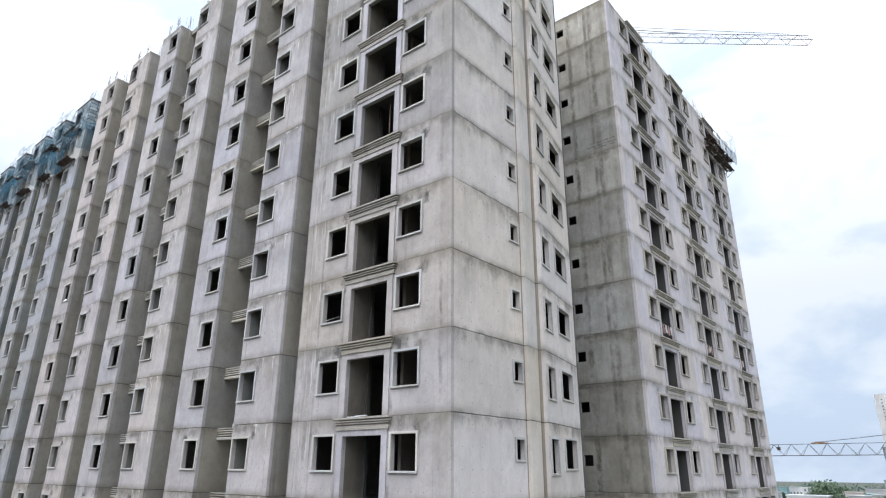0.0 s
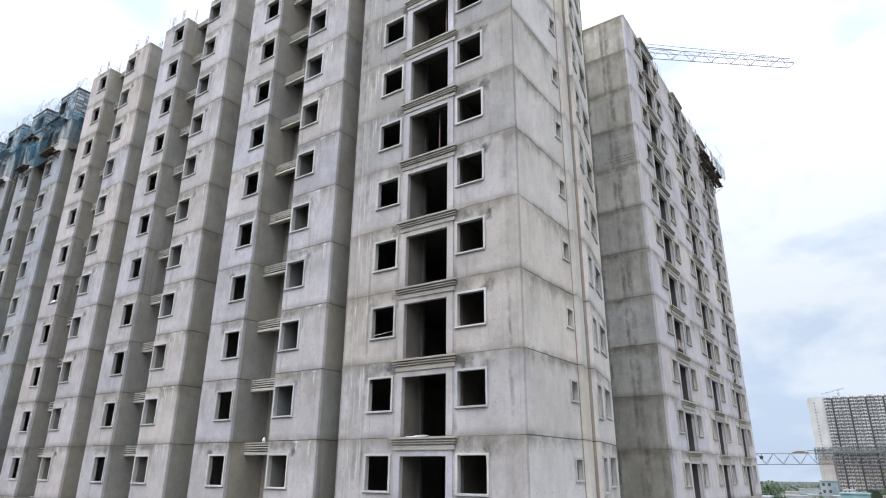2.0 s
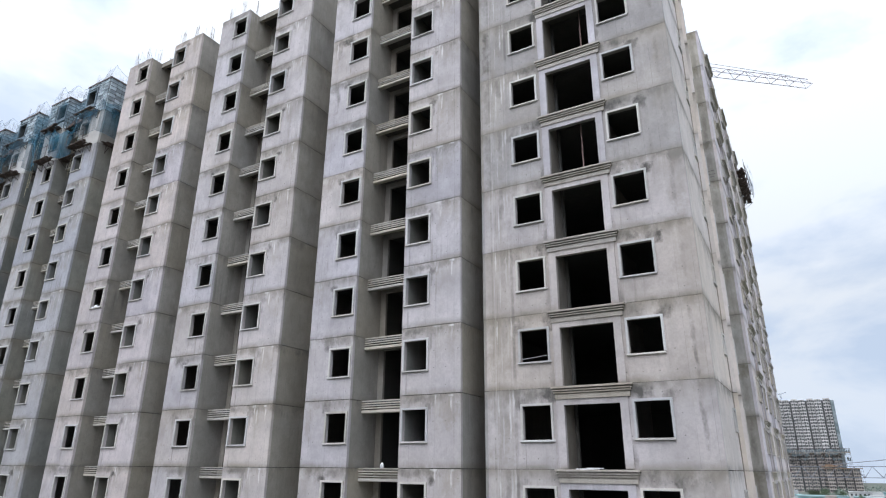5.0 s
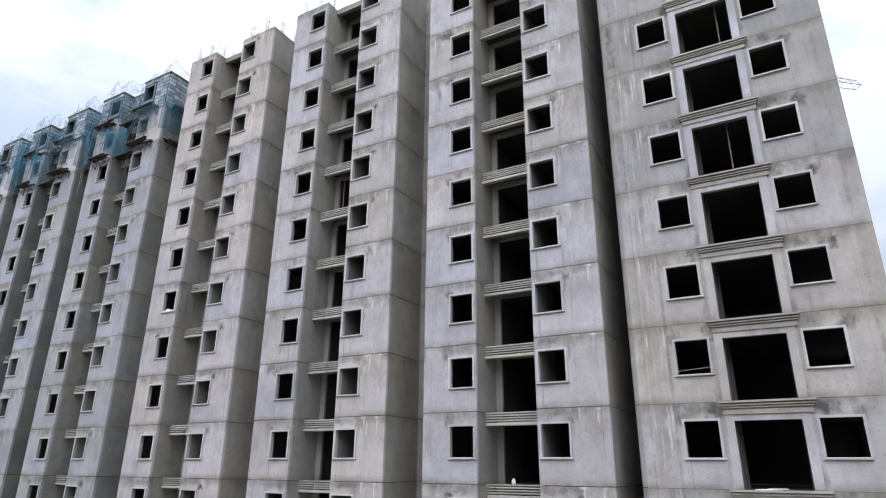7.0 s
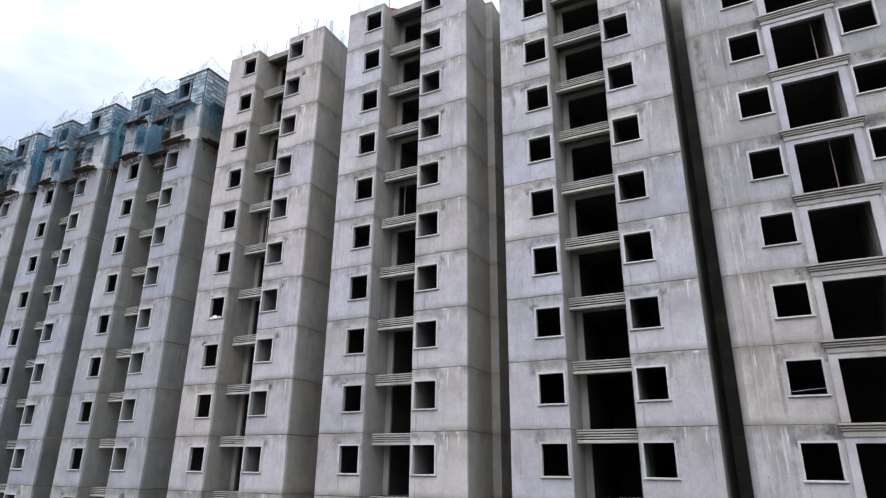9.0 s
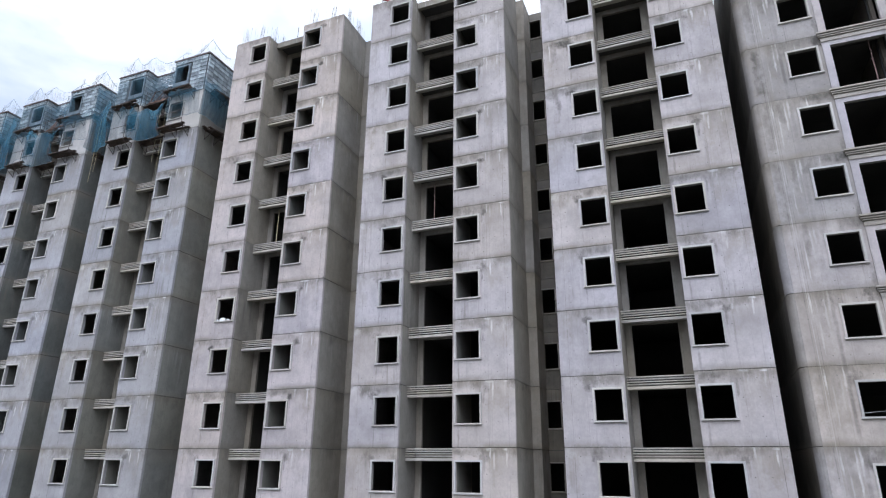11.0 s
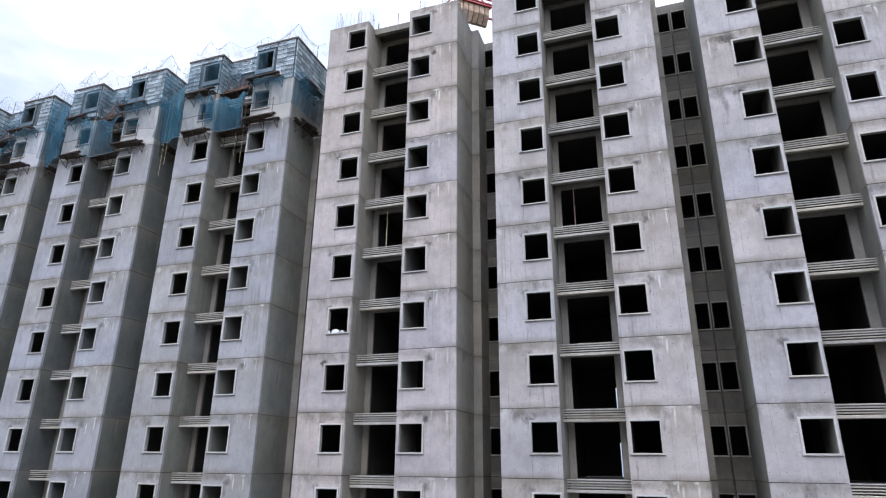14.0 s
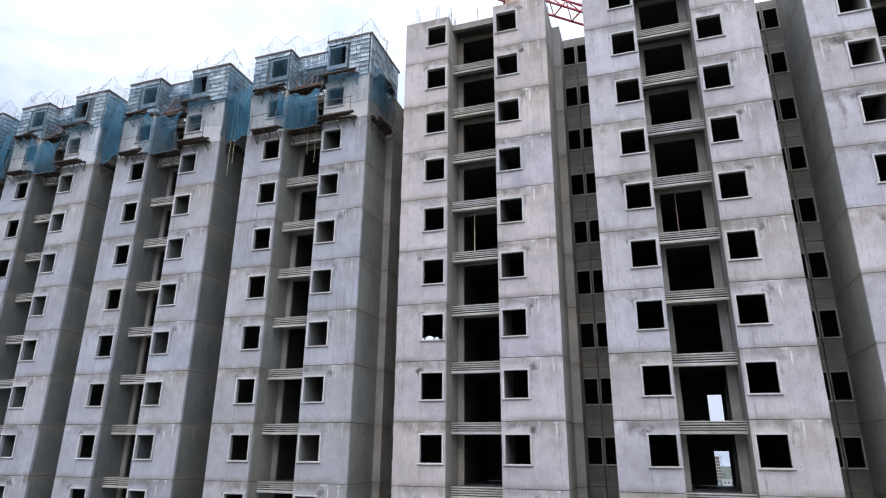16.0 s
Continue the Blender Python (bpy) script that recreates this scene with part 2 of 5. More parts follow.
SOOT, LIME = (0.09, 0.082, 0.072), (0.59, 0.565, 0.54)
BASE, SHADE = (0.70, 0.642, 0.640), (0.43, 0.392, 0.385)
SEAM = 0.014
WALL = concrete("cast_concrete", BASE, SHADE, 0.9, 1.0, 0.08, 0.8)
# Brownish side walls, with the shade between the wings put into the colour.
FLANK = concrete("shaded_side_concrete", (0.485, 0.443, 0.382), (0.29, 0.262, 0.22), 1.0, 1.0, 0.10, 0.5)
# Gap walls: brown mottling, plus the depth's own shade put into the colour.
RECESS = concrete("shaded_recess_concrete", (0.235, 0.212, 0.174), (0.105, 0.096, 0.08), 1.0, 0.9, 0.12, 0.3)
MARKS_L = [(0.35, 2.0, 0.35, 1.2, 0.4, (0.28, 0.242, 0.195)), (2.4, 2.2, 0.3, 0.9, 0.4, (0.28, 0.242, 0.195)),
    (1.34, 2.50, 0.28, 0.20, 1.0, SOOT), (1.30, 2.25, 0.07, 0.35, 0.7, SOOT), (2.0, 2.75, 1.0, 0.22, 0.5, SOOT), (0.42, 1.5, SEAM, 9, 0.55, SOOT),
    (1.42, 0.5, 0.05, 0.55, 0.45, SOOT), (0.2, 2.75, 0.3, 0.25, 0.5, LIME)]
HALO = (0.28, 0.242, 0.195)
MARKS_R = [(8.05, 2.2, 0.45, 0.9, 0.5, HALO), (7.5, 2.1, 0.30, 0.9, 0.45, HALO), (8.15, 2.55, 0.05, 0.40, 1.0, LIME), (7.55, 2.5, 0.06, 0.45, 1.0, LIME), (8.15, 2.92, 0.16, 0.06, 1.0, LIME),
    (7.12, 2.55, 0.30, 0.22, 1.0, SOOT), (7.10, 2.2, 0.07, 0.4, 0.7, SOOT), (6.3, 2.80, 0.9, 0.18, 0.6, SOOT), (8.28, 1.5, SEAM, 9, 0.6, SOOT), (7.35, 1.5, SEAM, 9, 0.35, SOOT),
    (7.38, 2.75, 0.05, 0.32, 0.9, LIME), (7.38, 2.95, 0.25, 0.10, 0.8, LIME), (5.85, 0.4, 0.06, 0.6, 0.4, SOOT)]
PIER_L = concrete("cast_concrete_left_pier", BASE, SHADE, 0.9, 1.0, 0.08, 0.8, marks=MARKS_L)
PIER_R = concrete("cast_concrete_right_pier", BASE, SHADE, 0.9, 1.0, 0.08, 0.8, marks=MARKS_R)
PINKISH = (BASE[0] * 1.06, BASE[1] * 1.015, BASE[2] * 0.985)
CLEAN_L = concrete("cleaner_left_pier", PINKISH, SHADE, 0.5, 1.0, 0.07, 0.6, marks=MARKS_L, weathered=0.25)
CLEAN_R = concrete("cleaner_right_pier", PINKISH, SHADE, 0.5, 1.0, 0.07, 0.6, marks=MARKS_R, weathered=0.25)
BLUER, BLUER_D = (0.562, 0.548, 0.572), (0.35, 0.34, 0.348)     # bluer, darker concrete of the unfinished wings
BLUER_L = concrete("bluer_concrete_left_pier", BLUER, BLUER_D, 0.9, 1.0, 0.08, 0.8, marks=MARKS_L, weathered=0.6)
BLUER_R = concrete("bluer_concrete_right_pier", BLUER, BLUER_D, 0.9, 1.0, 0.08, 0.8, marks=MARKS_R, weathered=0.6)
# Side walls of the far wings: the same shade painted in deeper.
FAR_FLANK = concrete("deeper_shaded_side_concrete", (0.235, 0.243, 0.222), (0.135, 0.14, 0.126), 1.0, 1.0, 0.10, 0.5)
FRESH = concrete("fresh_concrete", (0.80, 0.775, 0.765), (0.62, 0.60, 0.59), 0.3, 0.5, 0.06, 0.6, weathered=0.1)
# Walls facing into the gaps: shade painted in, one step below FLANK.
SIDE_SHADE = concrete("side_shade_concrete", (0.37, 0.362, 0.32), (0.21, 0.205, 0.18), 1.0, 1.0, 0.10, 0.5)
SMEARED = concrete("smeared_concrete_left_pier", BASE, SHADE, 1.0, 1.0, 0.08, 0.8, marks=MARKS_L + [
    (1.05, 2.72, 0.80, 0.34, 1.0, SOOT), (0.30, 2.55, 0.30, 0.45, 0.9, SOOT), (0.62, 1.9, 0.18, 0.9, 0.7, SOOT), (0.36, 2.30, 0.05, 0.55, 1.0, LIME), (0.9, 2.9, 0.3, 0.08, 0.9, LIME)])
GRIME = (0.26, 0.228, 0.188)
MARKS_F = [(0.5, 1.6, 0.9, 2.4, 0.55, GRIME), (8.3, 1.8, 0.5, 2.0, 0.4, GRIME), (3.0, 1.8, 0.35, 1.6, 0.45, GRIME), (1.0, 2.0, 0.05, 0.9, 0.8, LIME), (0.7, 1.4, 0.04, 1.0, 0.6, LIME),
    (2.80, 2.75, 0.60, 0.38, 1.0, SOOT), (6.15, 2.70, 0.60, 0.36, 1.0, SOOT), (7.25, 2.50, 0.38, 0.32, 1.0, SOOT), (1.50, 2.45, 0.34, 0.34, 0.9, SOOT), (2.9, 0.35, 0.16, 0.7, 0.6, SOOT), (5.75, 0.35, 0.14, 0.7, 0.6, SOOT),
    (1.62, 1.5, SEAM, 9, 0.7, SOOT), (0.55, 1.5, SEAM, 9, 0.4, SOOT), (1.25, 1.5, 0.09, 9, 0.5, SOOT), (0.32, 1.5, 0.03, 9, 0.4, SOOT), (0.42, 1.5, 0.02, 9, 0.4, LIME), (8.2, 1.5, 0.10, 1.4, 0.55, SOOT), (0.85, 2.3, 0.16, 0.9, 0.5, SOOT), (0.5, 2.4, 0.05, 0.6, 0.8, LIME), (1.15, 2.5, 0.06, 0.5, 0.8, LIME)]
FLUSH = concrete("cast_concrete_flush_front", (0.67, 0.608, 0.588), (0.40, 0.362, 0.345), 1.0, 1.0, 0.08, 0.8, marks=MARKS_F)
FLUSH_D = concrete("dirtier_flush_front", (0.52, 0.482, 0.462), (0.305, 0.282, 0.268), 1.0, 1.0, 0.08, 0.8, marks=MARKS_F + [
    (2.2, 2.85, 0.9, 0.25, 0.9, SOOT), (3.0, 2.5, 0.12, 0.5, 0.7, SOOT), (6.3, 2.85, 0.7, 0.25, 0.8, SOOT), (1.9, 2.55, 0.04, 0.4, 1.0, LIME), (0.25, 1.6, 0.25, 1.6, 0.7, SOOT)])
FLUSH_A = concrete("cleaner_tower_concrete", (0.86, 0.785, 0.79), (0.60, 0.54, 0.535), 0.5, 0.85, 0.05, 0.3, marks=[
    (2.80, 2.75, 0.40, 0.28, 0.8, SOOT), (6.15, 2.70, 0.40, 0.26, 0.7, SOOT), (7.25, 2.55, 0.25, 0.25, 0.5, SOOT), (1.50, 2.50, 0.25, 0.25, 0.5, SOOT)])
GABLE_C = concrete("gable_concrete", (0.905, 0.815, 0.755), (0.67, 0.60, 0.55), 0.25, 0.9, 0.06, 0.8, runs=0.4)
RETURN = concrete("darker_return_concrete", (0.44, 0.385, 0.325), (0.29, 0.252, 0.21), 1.0, 0.6, 0.06)
OCHRE = concrete("yellowed_concrete", (0.85, 0.765, 0.675), (0.68, 0.61, 0.53), 0.5, 0.4, 0.06)
RUST = (0.105, 0.092, 0.07)
# Balcony recess walls: real brown tint, darkened in colour for their shade.
RECESS_SIDE = concrete("brown_shaded_recess_concrete", (0.25, 0.22, 0.18), (0.135, 0.118, 0.095), 1.0, 0.9, 0.12, 0.3)
# Tower side: brown runs over a base darker than the tower front.
STREAKED = concrete("streaked_side_concrete", (0.60, 0.558, 0.495), (0.27, 0.245, 0.205), 1.0, 1.0, 0.17, 0.3, axis=1, marks=[
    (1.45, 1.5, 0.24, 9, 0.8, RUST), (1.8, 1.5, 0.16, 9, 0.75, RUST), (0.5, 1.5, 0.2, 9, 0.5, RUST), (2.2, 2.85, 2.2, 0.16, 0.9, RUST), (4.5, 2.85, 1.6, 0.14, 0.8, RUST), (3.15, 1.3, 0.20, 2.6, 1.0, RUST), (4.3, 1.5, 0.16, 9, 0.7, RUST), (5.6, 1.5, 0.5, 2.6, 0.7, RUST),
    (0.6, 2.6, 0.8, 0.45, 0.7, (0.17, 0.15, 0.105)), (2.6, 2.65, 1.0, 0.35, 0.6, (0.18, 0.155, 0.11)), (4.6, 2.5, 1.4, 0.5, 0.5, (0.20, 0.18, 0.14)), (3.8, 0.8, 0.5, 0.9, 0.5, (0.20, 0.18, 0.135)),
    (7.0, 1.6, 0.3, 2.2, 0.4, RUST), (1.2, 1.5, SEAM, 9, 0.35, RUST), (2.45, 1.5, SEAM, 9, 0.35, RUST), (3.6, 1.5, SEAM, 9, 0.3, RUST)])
TRIM = concrete("trim_concrete", (0.75, 0.72, 0.68), (0.54, 0.515, 0.48), 0.55, 0.0, 0.12)
SURROUND_A = concrete("tower_trim_concrete", (0.66, 0.61, 0.535), (0.44, 0.40, 0.335), 0.6, 0.0, 0.10)
BEAM = concrete("beam_concrete", (0.70, 0.648, 0.575), (0.45, 0.412, 0.358), 0.8, 0.0, 0.12)
# Room surfaces: a near-black base stands in for their unlit depth.
DARKENED = concrete("darkened_room_concrete", (0.12, 0.114, 0.104), (0.08, 0.076, 0.070), 0.6, 0.0, 0.08)
ALU = grained("formwork_aluminium", (0.28, 0.32, 0.345), (0.50, 0.55, 0.575), 0.55, 0.2, 1.6, (1, 1, 1), 0.30)
PLANK = grained("scaffold_timber", (0.035, 0.025, 0.02), (0.11, 0.07, 0.05), 0.85, 0.0, 5.0, (1, 6, 6))
STEEL = grained("rusty_steel", (0.05, 0.045, 0.045), (0.14, 0.10, 0.085), 0.6, 0.4, 8.0)
REBAR = grained("rebar", (0.16, 0.12, 0.10), (0.28, 0.24, 0.22), 0.7, 0.3, 20.0)
RED = grained("red_crane_paint", (0.30, 0.022, 0.03), (0.42, 0.04, 0.04), 0.5, 0.0, 3.0)
PALE = grained("pale_crane_paint", (0.26, 0.215, 0.25), (0.42, 0.37, 0.41), 0.5, 0.0, 3.0)
GREY = grained("grey_crane_paint", (0.15, 0.16, 0.19), (0.26, 0.27, 0.30), 0.5, 0.2, 3.0)
TAN = grained("counterweight_concrete", (0.42, 0.27, 0.18), (0.62, 0.47, 0.34), 0.9, 0.0, 3.0)
LEAF = grained("foliage", (0.045, 0.07, 0.04), (0.095, 0.13, 0.07), 0.9, 0.0, 0.6)
FARWALL = grained("far_plaster", (0.50, 0.465, 0.44), (0.62, 0.585, 0.56), 0.9, 0.0, 0.08)
HOUSEWALL = grained("far_house_wall", (0.20, 0.24, 0.25), (0.40, 0.42, 0.42), 0.9, 0.0, 0.08, (1, 1, 1), 0.35)
FARRAW = grained("far_raw_concrete", (0.33, 0.285, 0.25), (0.47, 0.415, 0.37), 0.9, 0.0, 0.08)
TEALWALL = grained("far_teal_wall", (0.17, 0.27, 0.27), (0.27, 0.37, 0.365), 0.9, 0.0, 0.2)
PALEWALL = grained("far_white_wall", (0.30, 0.30, 0.30), (0.46, 0.45, 0.43), 0.9, 0.0, 0.08, (1, 1, 1), 0.3)
# Distance haze is put into this paler, greyer leaf colour.
FARLEAF = grained("far_foliage", (0.085, 0.115, 0.09), (0.16, 0.19, 0.155), 0.9, 0.0, 0.2)
FARDARK = grained("far_window", (0.03, 0.032, 0.035), (0.065, 0.063, 0.06), 0.6, 0.0, 0.5)


def earth():
    """Bare site earth with scrub: broad patches, tracks of pale spoil, fine clods."""
    m, n, l, b = material("site_earth", 0.95)
    geo = n.new("ShaderNodeNewGeometry")

    def patches(scale, lo, hi, a, c, under=None):
        t = n.new("ShaderNodeTexNoise")
        t.inputs["Scale"].default_value, t.inputs["Detail"].default_value, t.inputs["Roughness"].default_value = scale, 8.0, 0.62
        l.new(geo.outputs["Position"], t.inputs["Vector"])
        r = n.new("ShaderNodeMapRange")
        r.inputs[1].default_value, r.inputs[2].default_value, r.inputs[4].default_value = lo, hi, c
        l.new(t.outputs[0], r.inputs[0])
        x = n.new("ShaderNodeMix")
        x.data_type = "RGBA"
        l.new(r.outputs[0], x.inputs[0])
        x.inputs[7].default_value = rgb(a)
        if under:
            l.new(under, x.inputs[6])
        else:
            x.inputs[6].default_value = rgb((0.085, 0.082, 0.066))
        return x.outputs[2], t.outputs[0]

    col, _ = patches(0.03, 0.42, 0.56, (0.055, 0.075, 0.045), 1.0)
    col, _ = patches(0.12, 0.55, 0.66, (0.15, 0.135, 0.112), 0.8, col)
    col, clods = patches(2.2, 0.45, 0.75, (0.04, 0.04, 0.032), 0.6, col)
    l.new(col, b.inputs["Base Color"])
    bp = n.new("ShaderNodeBump")
    bp.inputs["Strength"].default_value, bp.inputs["Distance"].default_value = 0.6, 0.08
    l.new(clods, bp.inputs["Height"])
    l.new(bp.outputs[0], b.inputs["Normal"])
    return m


GROUND = earth()


def net_material():
    m, n, l, b = material("blue_safety_net", 0.8)
    b.inputs["Base Color"].default_value = (0.05, 0.20, 0.30, 1)
    geo = n.new("ShaderNodeNewGeometry")
    t = n.new("ShaderNodeTexNoise")
    t.inputs["Scale"].default_value, t.inputs["Detail"].default_value = 0.55, 3.0
    l.new(geo.outputs["Position"], t.inputs["Vector"])
    r = n.new("ShaderNodeValToRGB")
    r.color_ramp.elements[0].position, r.color_ramp.elements[0].color = 0.35, (0.012, 0.075, 0.125, 1)
    r.color_ramp.elements[1].position, r.color_ramp.elements[1].color = 0.65, (0.03, 0.145, 0.215, 1)
    l.new(t.outputs[0], r.inputs[0])
    l.new(r.outputs[0], b.inputs["Base Color"])
    mr = n.new("ShaderNodeMapRange")
    mr.inputs[1].default_value, mr.inputs[2].default_value, mr.inputs[3].default_value, mr.inputs[4].default_value = 0.36, 0.66, 0.24, 0.62
    mp_ = n.new("ShaderNodeMapping")        # gathers and folds in the mesh
    mp_.inputs["Scale"].default_value = (3.4, 3.4, 0.55)
    mp_.inputs["Rotation"].default_value = (0.25, 0.3, 0.0)
    l.new(geo.outputs["Position"], mp_.inputs[0])
    t2 = n.new("ShaderNodeTexNoise")
    t2.inputs["Scale"].default_value, t2.inputs["Detail"].default_value, t2.inputs["Roughness"].default_value = 1.0, 4.0, 0.55
    l.new(mp_.outputs[0], t2.inputs["Vector"])
    half = n.new("ShaderNodeMix")
    half.inputs[0].default_value = 0.7
    l.new(t.outputs[0], half.inputs[2])
    l.new(t2.outputs[0], half.inputs[3])
    l.new(half.outputs[0], mr.inputs[0])
    l.new(mr.outputs[0], b.inputs["Alpha"])
    return m


NET = net_material()


# ---- mesh helpers ----
def box(bm, x0, x1, y0, y1, z0, z1):
    v = [bm.verts.new((x, y, z)) for x in (x0, x1) for y in (y0, y1) for z in (z0, z1)]
    for f in ((0, 1, 3, 2), (4, 6, 7, 5), (0, 4, 5, 1), (2, 3, 7, 6), (0, 2, 6, 4), (1, 5, 7, 3)):
        bm.faces.new([v[i] for i in f])


def wall(bm, axis, off, thick, u0, u1, v0, v1, holes=()):
    """A wall in the plane x = off or y = off, thick metres deep, with openings (u0, u1, v0, v1) through it."""
    us = sorted({u0, u1, *[h[i] for h in holes for i in (0, 1)]})
    vs = sorted({v0, v1, *[h[i] for h in holes for i in (2, 3)]})
    made = {}

    def vert(i, j, k):
        if (i, j, k) not in made:
            w = off + thick * k
            made[i, j, k] = bm.verts.new((us[i], w, vs[j]) if axis == "y" else (w, us[i], vs[j]))
        return made[i, j, k]

    def solid(i, j):
        if not (0 <= i < len(us) - 1 and 0 <= j < len(vs) - 1):
            return False
        cu, cv = (us[i] + us[i + 1]) / 2, (vs[j] + vs[j + 1]) / 2
        return not any(a < cu < b_ and c < cv < d for a, b_, c, d in holes)

    for i in range(len(us) - 1):
        for j in range(len(vs) - 1):
            if not solid(i, j):
                continue
            for k in (0, 1):
                bm.faces.new([vert(*p, k) for p in ((i, j), (i + 1, j), (i + 1, j + 1), (i, j + 1))])
            for di, dj, a, c in ((-1, 0, (i, j), (i, j + 1)), (1, 0, (i + 1, j), (i + 1, j + 1)), (0, -1, (i, j), (i + 1, j)), (0, 1, (i, j + 1), (i + 1, j + 1))):
                if not solid(i + di, j + dj):
                    bm.faces.new([vert(*a, 0), vert(*c, 0), vert(*c, 1), vert(*a, 1)])


def rod(bm, a, b, r, sides=5):
    a, b = Vector(a), Vector(b)
    d = (b - a).normalized()
    s = d.orthogonal().normalized()
    t = d.cross(s)
    rings = [[bm.verts.new(p + r * (math.cos(q) * s + math.sin(q) * t)) for q in [2 * math.pi * i / sides for i in range(sides)]] for p in (a, b)]
    for i in range(sides):
        j = (i + 1) % sides
        bm.faces.new((rings[0][i], rings[0][j], rings[1][j], rings[1][i]))
    bm.faces.new(rings[0])
    bm.faces.new(rings[1])


def profile(bm, pts, x0, x1):
    """Extrudes a closed (y, z) outline along x."""
    ends = [[bm.verts.new((x, y, z)) for y, z in pts] for x in (x0, x1)]
    for i in range(len(pts)):
        j = (i + 1) % len(pts)
        bm.faces.new((ends[0][i], ends[0][j], ends[1][j], ends[1][i]))
    bm.faces.new(ends[0])
    bm.faces.new(ends[1])


def mesh(name, bm, mat, bevel=0.0):
    bmesh.ops.recalc_face_normals(bm, faces=bm.faces)
    if bevel:
        bmesh.ops.bevel(bm, geom=bm.edges, offset=bevel, segments=1, affect="EDGES", clamp_overlap=True)
    me = bpy.data.meshes.new(name)
    bm.to_mesh(me)
    bm.free()
    me.materials.append(mat)
    return me


def make(name, mat, fn, *args, bevel=0.0):
    bm = bmesh.new()
    fn(bm, *args)
    return mesh(name, bm, mat, bevel)


def piece(name, me, parent, loc=(0, 0, 0), label="", turn=0.0):
    ob = new(name, me)
    ob.parent = parent
    ob.matrix_local = pose(*loc, 0, 0, turn)
    if label:
        ob["label"] = label
    return ob


def thing(name, label, category, loc=(0, 0, 0), turn=0.0, group="", kind=""):
    ob = new(name)
    ob.matrix_world = pose(*loc, 0, 0, turn)
    ob.empty_display_size = 0.3
    return tagged(ob, label, category, group, kind)


# ---- plan ----
STOREY, STOREYS, T, GAP = 3.0, 16, 0.16, 0.013
FRONT, PITCH, WIDE, FIRST_R = 16.682, 10.741, 8.601, -23.446
LEFT = {k: FIRST_R - PITCH * (k - 1) - WIDE - (0.29 if k >= 4 else 0.0) for k in range(1, 9)}     # a movement joint before the fourth wing
WL, WR, WZ = (1.432, 2.587), (5.728, 6.913), (1.08, 2.38)
PL, PR = 2.745, 5.550                     # inner faces of the two piers, either side of the balcony
BAL, BACK, SIDE, REAR = 0.912, 2.089, 2.992, 8.613      # balcony edge, balcony back wall, rear wall
E_X, E_Y, E_W = -22.30, 16.878, 8.70     # the end wing
GAPBACK = 4.493
Z0, Z1 = GAP, STOREY - GAP

# ---- ground ----
def lie(x, y):
    """Height of the land, which falls gently away from the site."""
    return -0.0075 * max(0.0, math.hypot(x, y) - 140.0)


bm = bmesh.new()
bmesh.ops.create_grid(bm, x_segments=160, y_segments=160, size=4000)
for v in bm.verts:
    v.co.z = lie(v.co.x, v.co.y)
ground = tagged(new("ground", mesh("ground", bm, GROUND)), "bare earth and scrub of a building site", "ground", kind="structure")

# Unseen wall, added to block low sky light from the lower storeys.
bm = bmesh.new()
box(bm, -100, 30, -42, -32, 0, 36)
tagged(new("wall_opposite", mesh("wall_opposite", bm, WALL)), "plain unseen wall added opposite to keep low sky light off the lower storeys", "wall", kind="structure")


# ---- shared meshes of the wings ----
def left_pier(bm):
    wall(bm, "y", 0, T, 0, PL, Z0, Z1, [(*WL, *WZ)])


def right_pier(bm):
    wall(bm, "y", 0, T, PR, WIDE, Z0, Z1, [(*WR, *WZ)])


def right_return(bm):
    wall(bm, "x", PR, T, T + 0.002, BACK, Z0, Z1)


def right_flank(bm):
    wall(bm, "x", WIDE - T, T, T, SIDE, Z0, Z1)


def left_flank(bm):
    wall(bm, "x", PL - T, T, T, BACK, Z0, Z1)


def outer_flank(bm):
    wall(bm, "x", 0, T, T, GAPBACK, Z0, Z1)


def back_wall(bm):
    wall(bm, "y", BACK, T, PL - T, PR + T, Z0, Z1, [(PL + 0.32, PR - 0.42, 0.0, 2.55)])


def partition(bm, x):
    wall(bm, "x", x, T, BACK + T, REAR - T, Z0, Z1)


def jog(bm):
    wall(bm, "y", SIDE, T, WIDE - T, WIDE + 0.45, Z0, Z1)
    wall(bm, "x", WIDE + 0.45 - T, T, SIDE + T, GAPBACK, Z0, Z1)


SLOT = 7.85


def slot_side(bm):
    wall(bm, "x", WIDE - T, T, SIDE, SLOT, Z0, Z1)


def slot_back(bm, width):
    wall(bm, "y", SLOT, T, WIDE - T, width, Z0, Z1)


GW = ((9.064, 9.760), (9.937, 10.653))


def gap_wall(bm, width):
    wins = [(*g, *WZ) for g in GW if g[1] < width]
    wall(bm, "y", GAPBACK, T, WIDE + 0.45 - T, width, Z0, Z1, wins)


